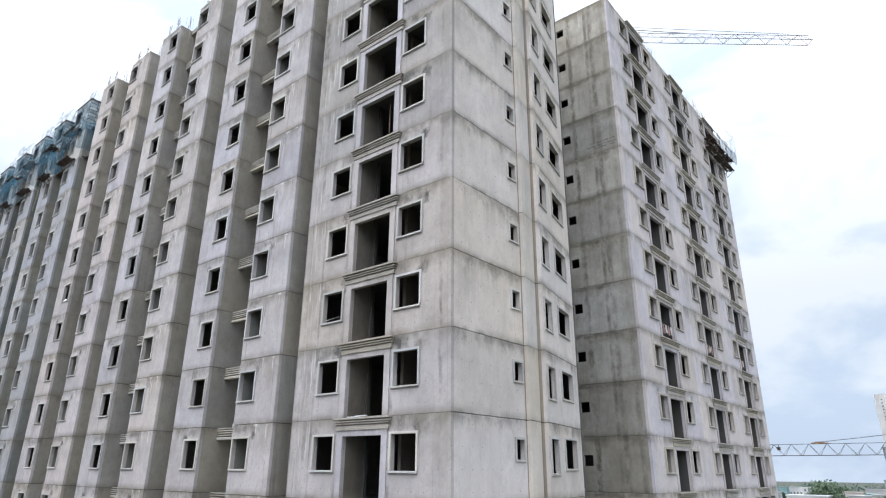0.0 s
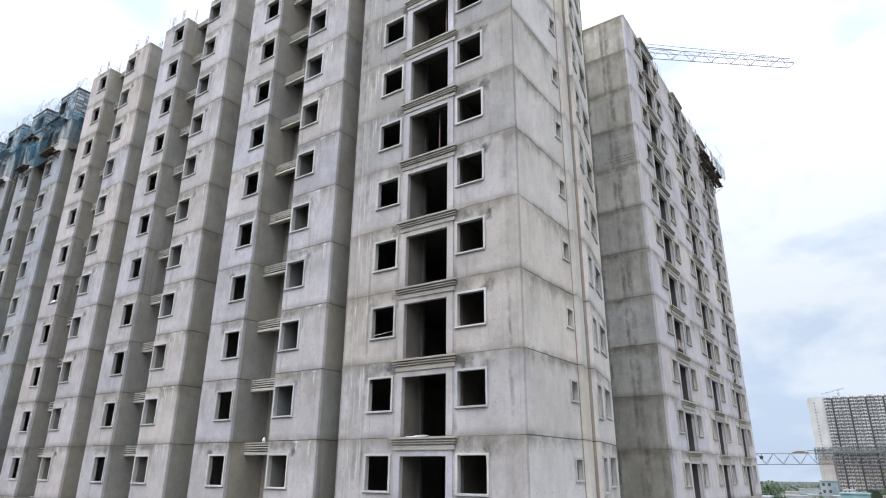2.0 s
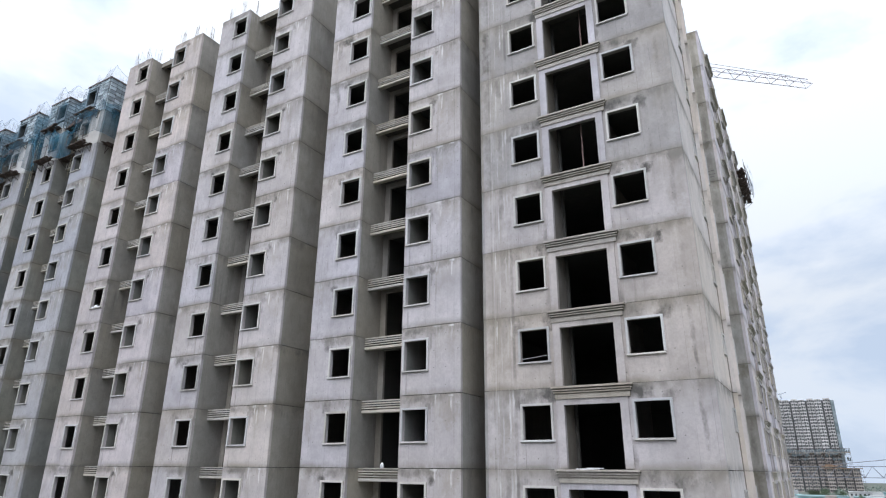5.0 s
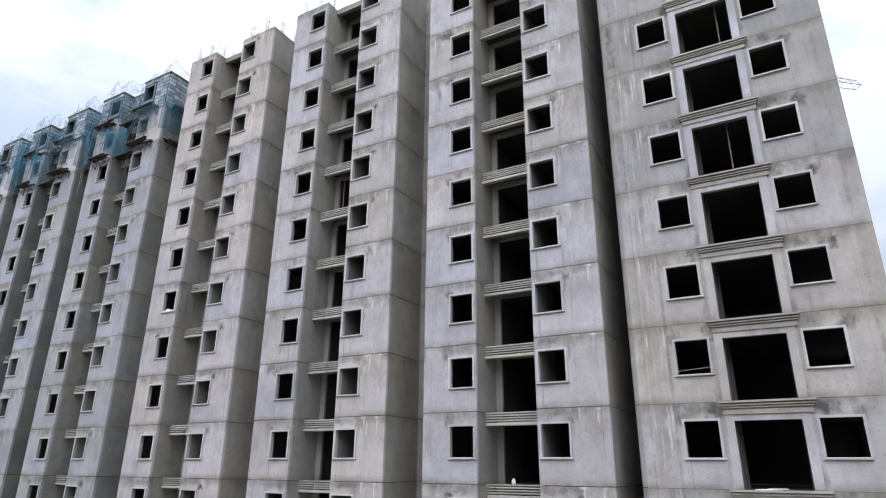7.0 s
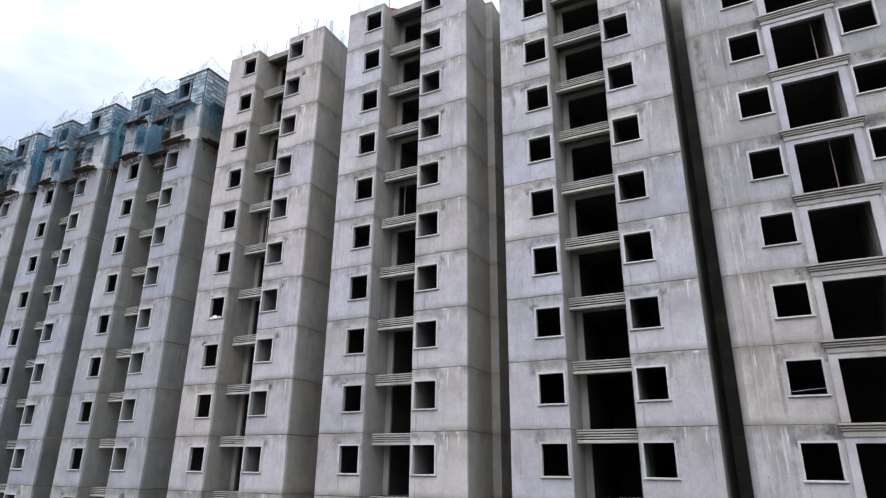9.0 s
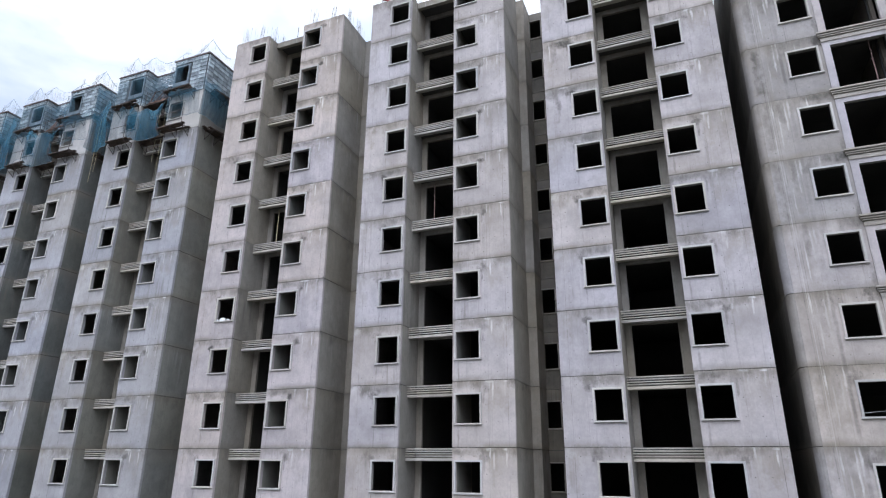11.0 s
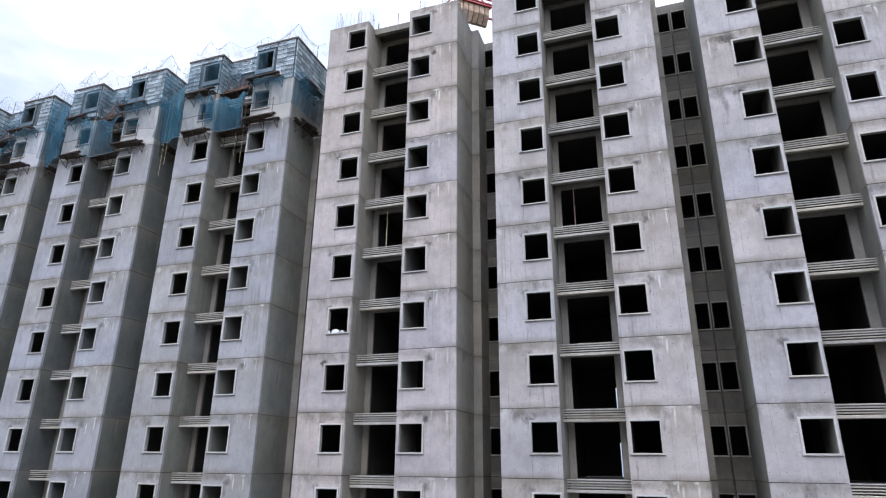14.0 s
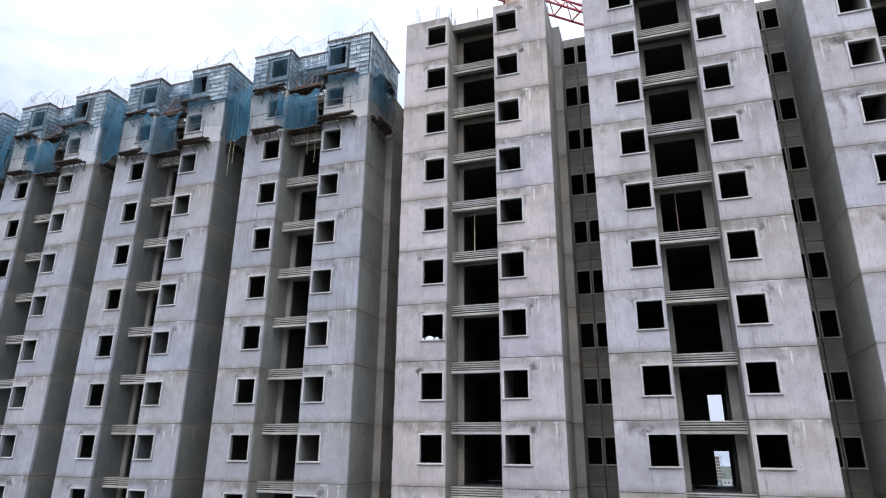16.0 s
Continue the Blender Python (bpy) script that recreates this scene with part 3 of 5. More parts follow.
def floor_slab(bm, gap):
    """One slab that follows the outline of the wing and of the recess beside it."""
    e = 0.045
    pts = [(e, e), (PL - e, e), (PL - e, BAL + 0.32), (PR + e, BAL + 0.32), (PR + e, e), (WIDE - e, e)]
    if gap > 2:
        pts += [(WIDE - e, SIDE + e), (WIDE + 0.45 - e, SIDE + e), (WIDE + 0.45 - e, GAPBACK + e), (WIDE + gap + 0.04, GAPBACK + e), (WIDE + gap + 0.04, REAR - e)]
    else:
        pts += [(WIDE - e, REAR - e)]
    pts += [(e, REAR - e)]
    rings = [[bm.verts.new((x, y, z)) for x, y in pts] for z in (STOREY - 0.16, STOREY)]
    for i in range(len(pts)):
        j = (i + 1) % len(pts)
        bm.faces.new((rings[0][i], rings[0][j], rings[1][j], rings[1][i]))
    for ring in rings:
        bm.faces.new(ring)


def rear_wall(bm, gap, holes):
    wall(bm, "y", REAR - T, T, 0.0, WIDE + gap, Z0, Z1, holes)


SLATS, BAND = 4, 0.14


def beam_band(bm, x0, x1, y, z0):
    """Plain lower band of a balcony edge, its arrises taken off."""
    profile(bm, [(y + 0.26, z0), (y + 0.02, z0), (y, z0 + 0.02), (y, z0 + BAND - 0.02), (y + 0.02, z0 + BAND), (y + 0.26, z0 + BAND)], x0, x1)


def slat(bm, x0, x1, h):
    profile(bm, [(0.035, 0.0), (0.006, 0.0), (0.0, 0.006), (0.0, h - 0.006), (0.006, h), (0.035, h)], x0, x1)


def surround(bm, w, h, d=0.085, out_=0.065):
    """Raised band round an opening; the origin is the opening's lower left corner."""
    wall(bm, "y", -out_, out_ + 0.012, -d, w + d, 0, h + d, [(0, w, 0, h)])


def sill(bm, w, d=0.11, out_=0.085):
    profile(bm, [(0.03, 0.0), (-out_, -0.015), (-out_, -0.075), (-0.03, -0.09), (0.03, -0.09)], -d, w + d)


M_PIERS = {old: (make("pier_wall", a, left_pier), make("pier_wall", b, right_pier)) for old, a, b in (("weathered", PIER_L, PIER_R), ("clean", CLEAN_L, CLEAN_R), ("far_wings", BLUER_L, BLUER_R), ("fresh", FRESH, FRESH))}
M_SMEARED = make("pier_wall", SMEARED, left_pier)
M_PART = [make("partition_wall", DARKENED, partition, x) for x in (PL - T, PR)]
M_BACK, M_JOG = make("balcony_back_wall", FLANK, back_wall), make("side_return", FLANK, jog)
# Side walls take base colours darkened in place of shade, set by wing.
M_FLANKS = {batch: [make("side_wall", mt, fn) for mt, fn in ((a, outer_flank), (b, left_flank), (b, right_flank), (a, right_return))]
            for batch, a, b in (("weathered", SIDE_SHADE, FLANK), ("middling", SIDE_SHADE, SIDE_SHADE), ("far_wings", FAR_FLANK, FAR_FLANK), ("fresh", FLANK, FLANK))}
BEAM_Z, SLAT_STEP = STOREY - 0.58, (0.58 - BAND) / SLATS
M_BEAM, M_SLAT = make("balcony_beam", BEAM, beam_band, PL, PR, BAL, BEAM_Z), make("slat", BEAM, slat, PL, PR, 0.46 * SLAT_STEP)
WH = WZ[1] - WZ[0]
M_SURL, M_SILLL = make("window_surround", TRIM, surround, WL[1] - WL[0], WH), make("sill", TRIM, sill, WL[1] - WL[0])
M_SURR, M_SILLR = make("window_surround", TRIM, surround, WR[1] - WR[0], WH), make("sill", TRIM, sill, WR[1] - WR[0])
# Trim inside the gaps uses FLANK, so its dimness is in the colour.
M_SURG = [make("window_surround", FLANK, surround, g[1] - g[0], WH, 0.06, 0.03) for g in GW]
M_SILLG = [make("sill", FLANK, sill, g[1] - g[0], 0.08, 0.06) for g in GW]

def plain_beam(bm):
    box(bm, PL, PR, BAL - 0.02, BAL + 0.23, STOREY - 0.42, STOREY - 0.002)


M_TOPBEAM = make("balcony_beam", FLANK, plain_beam)
SEE = [(4.64, 5.38, 0.02, 1.78)]


def wing(k, storeys, label):
    gap = (LEFT[k - 1] if k > 1 else E_X) - LEFT[k] - WIDE
    w = thing("apartment_wing", label, "building", (LEFT[k], FRONT, 0), group="wings of the apartment block")
    slab_me = make("floor_slab", DARKENED, floor_slab, gap)
    # Gap and slot walls get their shade from the base colour.
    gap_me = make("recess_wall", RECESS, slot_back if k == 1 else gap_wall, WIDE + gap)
    side_me = make("side_return", SIDE_SHADE, slot_side) if k == 1 else M_JOG
    rear_me = make("rear_wall", DARKENED, rear_wall, gap, ())
    open_me = make("rear_wall", DARKENED, rear_wall, gap, SEE) if k == 2 else rear_me
    for s in range(storeys):
        z = s * STOREY
        fresh = k > 3 and s == storeys - 1
        left_me, right_me = M_PIERS["fresh" if fresh else "weathered" if k <= 2 else "clean" if k == 3 else "far_wings"]
        for me, (a, _), sur, sl in ((left_me, WL, M_SURL, M_SILLL), (right_me, WR, M_SURR, M_SILLR)):
            p = piece("pier_wall", M_SMEARED if k == 1 and s in (12, 13) and me == left_me else me, w, (0, 0, z))
            piece("window_surround", sur, p, (a, 0, WZ[0]))
            piece("sill", sl, p, (a, 0, WZ[0]))
        for me in M_FLANKS["fresh" if fresh else "weathered" if k <= 3 else "middling" if k == 4 else "far_wings"]:
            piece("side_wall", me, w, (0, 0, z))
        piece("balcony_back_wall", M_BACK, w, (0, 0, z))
        for me in M_PART:
            piece("partition_wall", me, w, (0, 0, z))
        beam = piece("balcony_beam", M_TOPBEAM if s == STOREYS - 1 else M_BEAM, w, (0, 0, z))
        for i in range(SLATS if s >= 4 and s < STOREYS - 1 else 0):
            piece("slat", M_SLAT, beam, (0, BAL, BEAM_Z + BAND + (i + 0.54) * SLAT_STEP))
        piece("floor_slab", slab_me, w, (0, 0, z))
        piece("side_return", side_me, w, (0, 0, z))
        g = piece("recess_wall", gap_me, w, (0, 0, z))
        for i, (a, b_) in enumerate(GW):
            if k > 1 and b_ < WIDE + gap:
                piece("window_surround", M_SURG[i], g, (a, GAPBACK, WZ[0]))
                piece("sill", M_SILLG[i], g, (a, GAPBACK, WZ[0]))
        piece("rear_wall", open_me if 6 <= s <= 8 else rear_me, w, (0, 0, z))
    return w


for k in range(1, 9):
    if k <= 3:
        wing(k, STOREYS, "bare grey cast-concrete apartment wing with stacked open balconies")
    else:
        wing(k, STOREYS - 1, "unfinished grey concrete apartment wing below wall formwork")

# ---- the end wing, with flush balconies and cornices ----
EWL, EWR, EWZ, EB = (1.543, 2.72), (5.92, 7.15), (1.06, 2.33), (3.26, 5.40, 0.0, 2.31)


def flush_front(bm, width):
    wall(bm, "y", 0, T, 0, width, Z0, Z1, [(*EWL, *EWZ), EB, (*EWR, *EWZ)])


def end_partition(bm, x, y0, y1):        # wall beside the balcony recess
    wall(bm, "x", x, T, y0, y1, Z0, Z1)


def end_back(bm, width):
    wall(bm, "y", 1.1, T, EB[0] - T, EB[1] - 0.002, Z0, Z1, [(EB[0] + 0.12, EB[1] - 0.05, 0.0, 2.80)])


def tower_recess(bm):
    wall(bm, "x", EB[1], T, T + 0.002, 1.15, Z0, Z1)
    wall(bm, "y", 1.15, T, EB[0] - T, EB[1] + T, Z0, Z1, [(EB[0] + 0.45, EB[1] - 0.05, 0.0, 2.25)])


def tower_pier(bm):       # thick pier between the first window and the balcony
    box(bm, EWL[1] + 0.002, EB[0], T + 0.002, 1.148, Z0, Z1)


STEPS = ((0.12, 0.085, 0.0, 0.17), (0.115, 0.03, 0.17, 0.215), (0.075, 0.135, 0.215, 0.26), (0.08, 0.04, 0.26, 0.30), (0.035, 0.175, 0.30, 0.345), (0.05, 0.05, 0.345, 0.395), (0.00, 0.22, 0.395, 0.47))


def cornice(bm, x0, x1, z):
    """Stepped cornice over an opening, its ends returned by shorter lower steps; one closed moulding."""
    rings = [[bm.verts.new(p) for p in ((x0 + d, -o, z + h), (x1 - d, -o, z + h), (x1 - d, 0.01, z + h), (x0 + d, 0.01, z + h))] for d, o, a, b_ in STEPS for h in (a, b_)]
    for p, q in zip(rings, rings[1:]):
        for i in range(4):
            bm.faces.new((p[i], p[(i + 1) % 4], q[(i + 1) % 4], q[i]))
    bm.faces.new(rings[0])
    bm.faces.new(rings[-1])


def pilasters(bm):
    wall(bm, "y", -0.045, 0.057, EB[0] - 0.30, EB[1] + 0.30, 0.03, 2.53, [(EB[0], EB[1], 0.03, EB[3])])


def simple_slab(bm, x0, x1, y0, y1):
    box(bm, x0, x1, y0, y1, STOREY - 0.16, STOREY)


CORNICE = concrete("cornice_concrete", (0.58, 0.525, 0.46), (0.38, 0.34, 0.29), 0.8, 0.0, 0.12)


def flush_trim(bar, moulding, d, out_):
    """Window bands, sill and cornice of one kind of flush front."""
    return ([make("window_surround", bar, surround, w[1] - w[0], EWZ[1] - EWZ[0], d, out_) for w in (EWL, EWR)],
            make("sill", bar, sill, EWL[1] - EWL[0], d + 0.03, out_ + 0.02), make("cornice", moulding, cornice, EB[0] - 0.44, EB[1] + 0.52, 2.53))


M_PIL = make("opening_surround", WALL, pilasters)


def flush_bay(parent, front_me, recess_me, slab_me, trim_mes, z, x=0.0):
    (left_me, right_me), sill_me, cornice_me = trim_mes
    p = piece("front_wall", front_me, parent, (x, 0, z))
    piece("window_surround", left_me, p, (EWL[0], 0, EWZ[0]))
    piece("sill", sill_me, p, (EWL[0], 0, EWZ[0]))
    piece("window_surround", right_me, p, (EWR[0], 0, EWZ[0]))
    piece("sill", sill_me, p, (EWR[0], 0, EWZ[0]))
    piece("opening_surround", M_PIL, p)
    piece("cornice", cornice_me, p)
    if recess_me:
        piece("balcony_back_wall", recess_me, parent, (x, 0, z))
    piece("floor_slab", slab_me, parent, (x, 0, z))


# gable of three faces, set saw-tooth: each of the two rear faces starts a little further out and turns inwards
E_D = 11.08
SW = (4.00, 4.56, 1.50, 2.24)
SAW2, SAW3 = (E_W + 0.20, 4.82, 12.0), (E_W + 0.225, 6.12, 12.7)     # x, y and turn of their near corners
S2, S3 = (0.25, 1.25, 1.0, 2.35), (2.30, 4.05, 1.2, 2.42)


def end_left(bm):
    wall(bm, "x", -0.28, T, 0.56, E_D, Z0, Z1)


def end_corner(bm):
    """Rounded corner towards the slot beside the next wing."""
    outer = [(-0.002, 0.0), (-0.10, 0.03), (-0.18, 0.10), (-0.24, 0.22), (-0.27, 0.38), (-0.28, 0.555)]
    inner = [(-0.12, 0.555), (-0.002, T)]
    rings = [[bm.verts.new((x, y, z)) for x, y in outer + inner] for z in (Z0, Z1)]
    n_ = len(rings[0])
    for i in range(n_):
        bm.faces.new((rings[0][i], rings[0][(i + 1) % n_], rings[1][(i + 1) % n_], rings[1][i]))
    bm.faces.new(rings[0])
    bm.faces.new(rings[1])


def gable_one(bm):
    wall(bm, "x", E_W - T, T, T, 4.84, Z0, Z1, [SW])


def return_two(bm):
    wall(bm, "y", 0, T, -0.45, -T - 0.002, Z0, Z1)


def return_three(bm):
    wall(bm, "y", 0, T, -0.75, -T - 0.002, Z0, Z1)


def gable_two(bm):
    wall(bm, "x", -T, T, 0.0, 1.25, Z0, Z1)


def gable_three(bm):
    wall(bm, "x", -T, T, 0.0, 5.18, Z0, Z1, [S2, S3])


def end_rear(bm):
    wall(bm, "y", E_D, T, -0.12, E_W - 0.9, Z0, Z1)


M_EFRONT, M_EFRONT_D = make("front_wall", FLUSH, flush_front, E_W), make("front_wall", FLUSH_D, flush_front, E_W)
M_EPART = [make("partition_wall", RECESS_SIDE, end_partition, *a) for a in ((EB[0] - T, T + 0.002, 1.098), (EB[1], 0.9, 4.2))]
M_ETRIM = flush_trim(TRIM, CORNICE, 0.085, 0.065)
M_EBACK = make("balcony_back_wall", DARKENED, end_back, E_W)
M_ESLAB = make("floor_slab", DARKENED, simple_slab, -0.06, E_W - 0.06, 0.045, 6.5)
M_ESLAB2 = make("floor_slab", DARKENED, simple_slab, -0.06, E_W - 1.1, 6.5, E_D)
M_ESIDE = [make("gable_wall", mt, fn) for mt, fn in ((GABLE_C, gable_one), (OCHRE, gable_two), (GABLE_C, gable_three))]
M_ECORNER = make("rounded_corner", FLUSH_D, end_corner)
M_ERET = [make("return_wall", RETURN, fn) for fn in (return_two, return_three)]
M_ELEFT, M_EREAR = make("side_wall", RECESS, end_left), make("rear_wall", DARKENED, end_rear)
GABLE = [(SW, E_W), (S2, 0.0), (S3, 0.0)]
M_GSUR = [make("window_surround", TRIM, surround, w[1] - w[0], w[3] - w[2], 0.085, 0.06) for w, _ in GABLE]
M_GSILL = [make("sill", TRIM, sill, w[1] - w[0], 0.09, 0.07) for w, _ in GABLE]
end = thing("apartment_wing", "bare grey concrete end wing with corniced flush balconies and stepped gable", "building", (E_X, E_Y, 0), group="wings of the apartment block")
for s in range(STOREYS):
    z = s * STOREY
    flush_bay(end, M_EFRONT_D if s >= 10 else M_EFRONT, M_EBACK, M_ESLAB, M_ETRIM, z)
    gs = [piece("gable_wall", me, end, (*at[:2], z), turn=at[2]) for me, at in zip(M_ESIDE, ((0, 0, 0), SAW2, SAW3))]
    piece("floor_slab", M_ESLAB2, end, (0, 0, z))
    for me in M_EPART:
        piece("partition_wall", me, end, (0, 0, z))
    for me, at in zip(M_ERET, (SAW2, SAW3)):
        piece("return_wall", me, end, (*at[:2], z), turn=at[2])
    piece("rounded_corner", M_ECORNER, end, (0, 0, z))
    piece("side_wall", M_ELEFT, end, (0, 0, z))
    piece("rear_wall", M_EREAR, end, (0, 0, z))
    for (w, x), a, b_, g in zip(GABLE, M_GSUR, M_GSILL, (gs[0], gs[2], gs[2])):
        piece("window_surround", a, g, (x, w[0], w[2]), turn=90)
        piece("sill", b_, g, (x, w[0], w[2]), turn=90)

# ---- the second tower behind ----
A_X, A_Y, A_PITCH, A_LEAD = -13.60, 34.32, 8.70, 0.373


# local x runs along world +y, local y into the tower
def tower_south(bm):
    wall(bm, "x", -A_LEAD, T, T, 14.0, Z0, Z1, [(3.50, 4.08, 1.38, 1.98)])


def tower_corner(bm):
    wall(bm, "y", 0, T, -A_LEAD, 0, Z0, Z1)


def tower_north(bm):
    wall(bm, "x", 3 * A_PITCH - T, T, T, 14.0, Z0, Z1)


def tower_west(bm):
    wall(bm, "y", 14.0, T, -A_LEAD, 3 * A_PITCH, Z0, Z1)


# Dark recess and dim pier: their shade comes from the base colour.
M_AFRONT, M_AREC = make("front_wall", FLUSH_A, flush_front, A_PITCH), make("balcony_back_wall", DARKENED, tower_recess)
M_ATRIM, M_APIER = flush_trim(SURROUND_A, SURROUND_A, 0.115, 0.09), make("balcony_pier", FLANK, tower_pier)
M_ASLAB = make("floor_slab", DARKENED, simple_slab, -0.3, A_PITCH - 0.02, 0.02, 13.98)
M_ASIDE = [make("side_wall", mt, fn) for mt, fn in ((STREAKED, tower_south), (FLUSH_A, tower_corner), (WALL, tower_north), (WALL, tower_west))]
tower = thing("apartment_tower", "bare grey concrete tower with three columns of corniced balconies", "building", (A_X, A_Y + A_LEAD, 0), 90)
for s in range(STOREYS):
    for me in M_ASIDE:
        piece("side_wall", me, tower, (0, 0, s * STOREY))
    for k in range(3):
        flush_bay(tower, M_AFRONT, M_AREC, M_ASLAB, M_ATRIM, s * STOREY, k * A_PITCH)
        piece("balcony_pier", M_APIER, tower, (k * A_PITCH, 0, s * STOREY))


# ---- tower cranes ----
def truss(bm, a, b, h, w, step, r):
    """A lattice boom from a to b: two lower chords and one upper, with diagonals."""
    a, b = Vector(a), Vector(b)
    d = (b - a).normalized()
    side = d.cross(Vector((0, 0, 1))).normalized() * (w / 2)
    up = Vector((0, 0, h))
    n_ = max(2, round((b - a).length / step))
    for off in (side, -side, up):
        rod(bm, a + off, b + off, r, 4)
    for i in range(n_):
        p, q = a + (b - a) * (i / n_), a + (b - a) * ((i + 1) / n_)
        m = (p + q) / 2
        for sd in (side, -side):
            rod(bm, p + sd, m + up, r * 0.6, 4)
            rod(bm, m + up, q + sd, r * 0.6, 4)
        rod(bm, p + side, p - side, r * 0.6, 4)


def mast(bm, x, y, z0, z1, w, r):
    c = [(x + sx * w / 2, y + sy * w / 2) for sx, sy in ((-1, -1), (1, -1), (1, 1), (-1, 1))]
    for px, py in c:
        rod(bm, (px, py, z0), (px, py, z1), r, 4)
    n_ = round((z1 - z0) / w)
    for i in range(n_):
        za, zb = z0 + (z1 - z0) * i / n_, z0 + (z1 - z0) * (i + 1) / n_
        for j in range(4):
            k = (j + 1) % 4
            rod(bm, (*c[j], za), (*c[k], zb), r * 0.6, 4)
            rod(bm, (*c[j], zb), (*c[k], zb), r * 0.6, 4)


C_END, C_DIR, C_Z = Vector((-4.806, 70.876)), Vector((-0.7618, -0.6478)), 62.185
hub2 = C_END + C_DIR * 36.3
tail2 = C_END + C_DIR * 60.4
crane = thing("tower_crane", "red and pale lattice tower crane with tan counterweights", "crane", (0, 0, 0))
piece("mast", make("mast", RED, mast, hub2.x, hub2.y, 0, 65.0, 1.6, 0.09), crane)
piece("jib", make("jib", PALE, truss, (*C_END, C_Z), (*hub2, C_Z), 0.95, 1.0, 2.4, 0.045), crane, label="pale lattice jib")
piece("counter_jib", make("counter_jib", RED, truss, (*hub2, C_Z), (*tail2, C_Z), 1.5, 1.5, 2.0, 0.11), crane)


def tie_bars(bm):
    rod(bm, (*hub2, 64.4), (*(C_END + C_DIR * 14), C_Z + 1.0), 0.045)
    rod(bm, (*hub2, 64.4), (*(C_END + C_DIR * 2), C_Z + 1.1), 0.03)
    rod(bm, (*hub2, 65.0), (*(C_END + C_DIR * 54.9), C_Z + 1.4), 0.06)


piece("tie_bar", make("tie_bar", GREY, tie_bars), crane)


def weight(bm, i):
    c = C_END + C_DIR * (56.7 + 0.53 * i)
    s = Vector((-C_DIR.y, C_DIR.x))
    d = C_DIR * 0.22
    for q in ([(-0.75, 0.1), (0.75, 0.1), (0.75, -1.05), (0.15, -1.8), (-0.15, -1.8), (-0.75, -1.05)],):
        rings = [[bm.verts.new((*(c + e * d + u * s), C_Z + v)) for u, v in q] for e in (-1, 1)]
        n_ = len(q)
        for j in range(n_):
            bm.faces.new((rings[0][j], rings[0][(j + 1) % n_], rings[1][(j + 1) % n_], rings[1][j]))
        bm.faces.new(rings[0])
        bm.faces.new(rings[1])




def weight_rail(bm, side):
    a, b = C_END + C_DIR * 55.9, C_END + C_DIR * 59.7
    s = Vector((-C_DIR.y, C_DIR.x)) * side
    for z, r in ((C_Z - 0.12, 0.10), (C_Z + 0.16, 0.08)):
        rod(bm, (*(a + s), z), (*(b + s), z), r, 4)


for side in (-0.86, 0.86):
    piece("weight_rail", make("weight_rail", RED, weight_rail, side), crane)
for i in range(6):
    piece("counterweight", make("counterweight", TAN, weight, i), crane, label="tan concrete counterweight block")

crane2 = thing("tower_crane", "grey lattice tower crane with a low jib", "crane", (0, 0, 0))
piece("jib", make("jib", GREY, truss, (-21.86, 64.57, 17.53), (30.13, 64.83, 17.64), 0.96, 1.0, 1.42, 0.036), crane2)
piece("mast", make("mast", GREY, mast, 31.1, 64.8, 0, 24, 1.6, 0.09), crane2)


def trolley(bm):
    box(bm, -11.1, -9.8, 64.32, 64.92, 18.50, 18.60)
    box(bm, -10.8, -10.1, 64.47, 64.77, 18.60, 18.70)


def pendant(bm):
    rod(bm, (-11.1, 64.62, 18.60), (30.1, 64.8, 22.7), 0.035)


def lamp(bm):
    rod(bm, (-13.75, 64.5, 18.48), (-13.75, 64.5, 18.26), 0.03)
    rod(bm, (-13.75, 64.5, 18.3), (-13.75, 64.5, 18.02), 0.15, 8)


RUSTY = grained("rusty_trolley", (0.20, 0.13, 0.085), (0.33, 0.23, 0.15), 0.8, 0.1, 3.0)
piece("trolley", make("trolley", RUSTY, trolley), crane2, label="rusty brown trolley")
piece("pendant", make("pendant", GREY, pendant), crane2)
piece("work_lamp", make("work_lamp", STEEL, lamp), crane2)


# ---- formwork storey on the unfinished wings ----
def form_panel(bm, w, h):
    """Ribbed aluminium form panel: a raised rim round a recessed sheet."""
    d, r = 0.06, 0.035
    box(bm, 0, w, -0.02, 0.0, 0, h)
    for x0, x1, z0, z1 in ((0, r, 0, h), (w - r, w, 0, h), (r, w - r, 0, r), (r, w - r, h - r, h)):
        box(bm, x0, x1, -d, -0.02, z0, z1)


ROW_H = 0.33
M_FORM = {w: make("form_panel", ALU, form_panel, w - 0.055, ROW_H - 0.075) for w in (0.30, 0.45, 0.60)}
# The panel gaps' darkness is put into the core's near-black colour.
DARKWALL = grained("dark_core_concrete", (0.055, 0.06, 0.062), (0.10, 0.108, 0.11), 0.8, 0.0, 3.0)
NETTRIM = grained("formwork_window_box", (0.10, 0.13, 0.15), (0.17, 0.21, 0.24), 0.6, 0.2, 3.0)


def core_left(bm):
    wall(bm, "y", 0.02, T, 0, PL, 0.02, 2.95, [(*WL, *WZ)])
    wall(bm, "x", 0.02, T, 0.02 + T, GAPBACK, 0.02, 2.95)
    wall(bm, "x", PL - T - 0.02, T, 0.02 + T, BACK, 0.02, 2.95)


def core_right(bm):
    wall(bm, "y", 0.02, T, PR, WIDE, 0.02, 2.95, [(*WR, *WZ)])
    wall(bm, "x", PR + 0.02, T, 0.02 + T, BACK, 0.02, 2.95)
    wall(bm, "x", WIDE - T - 0.02, T, 0.02 + T, GAPBACK, 0.02, 2.95)


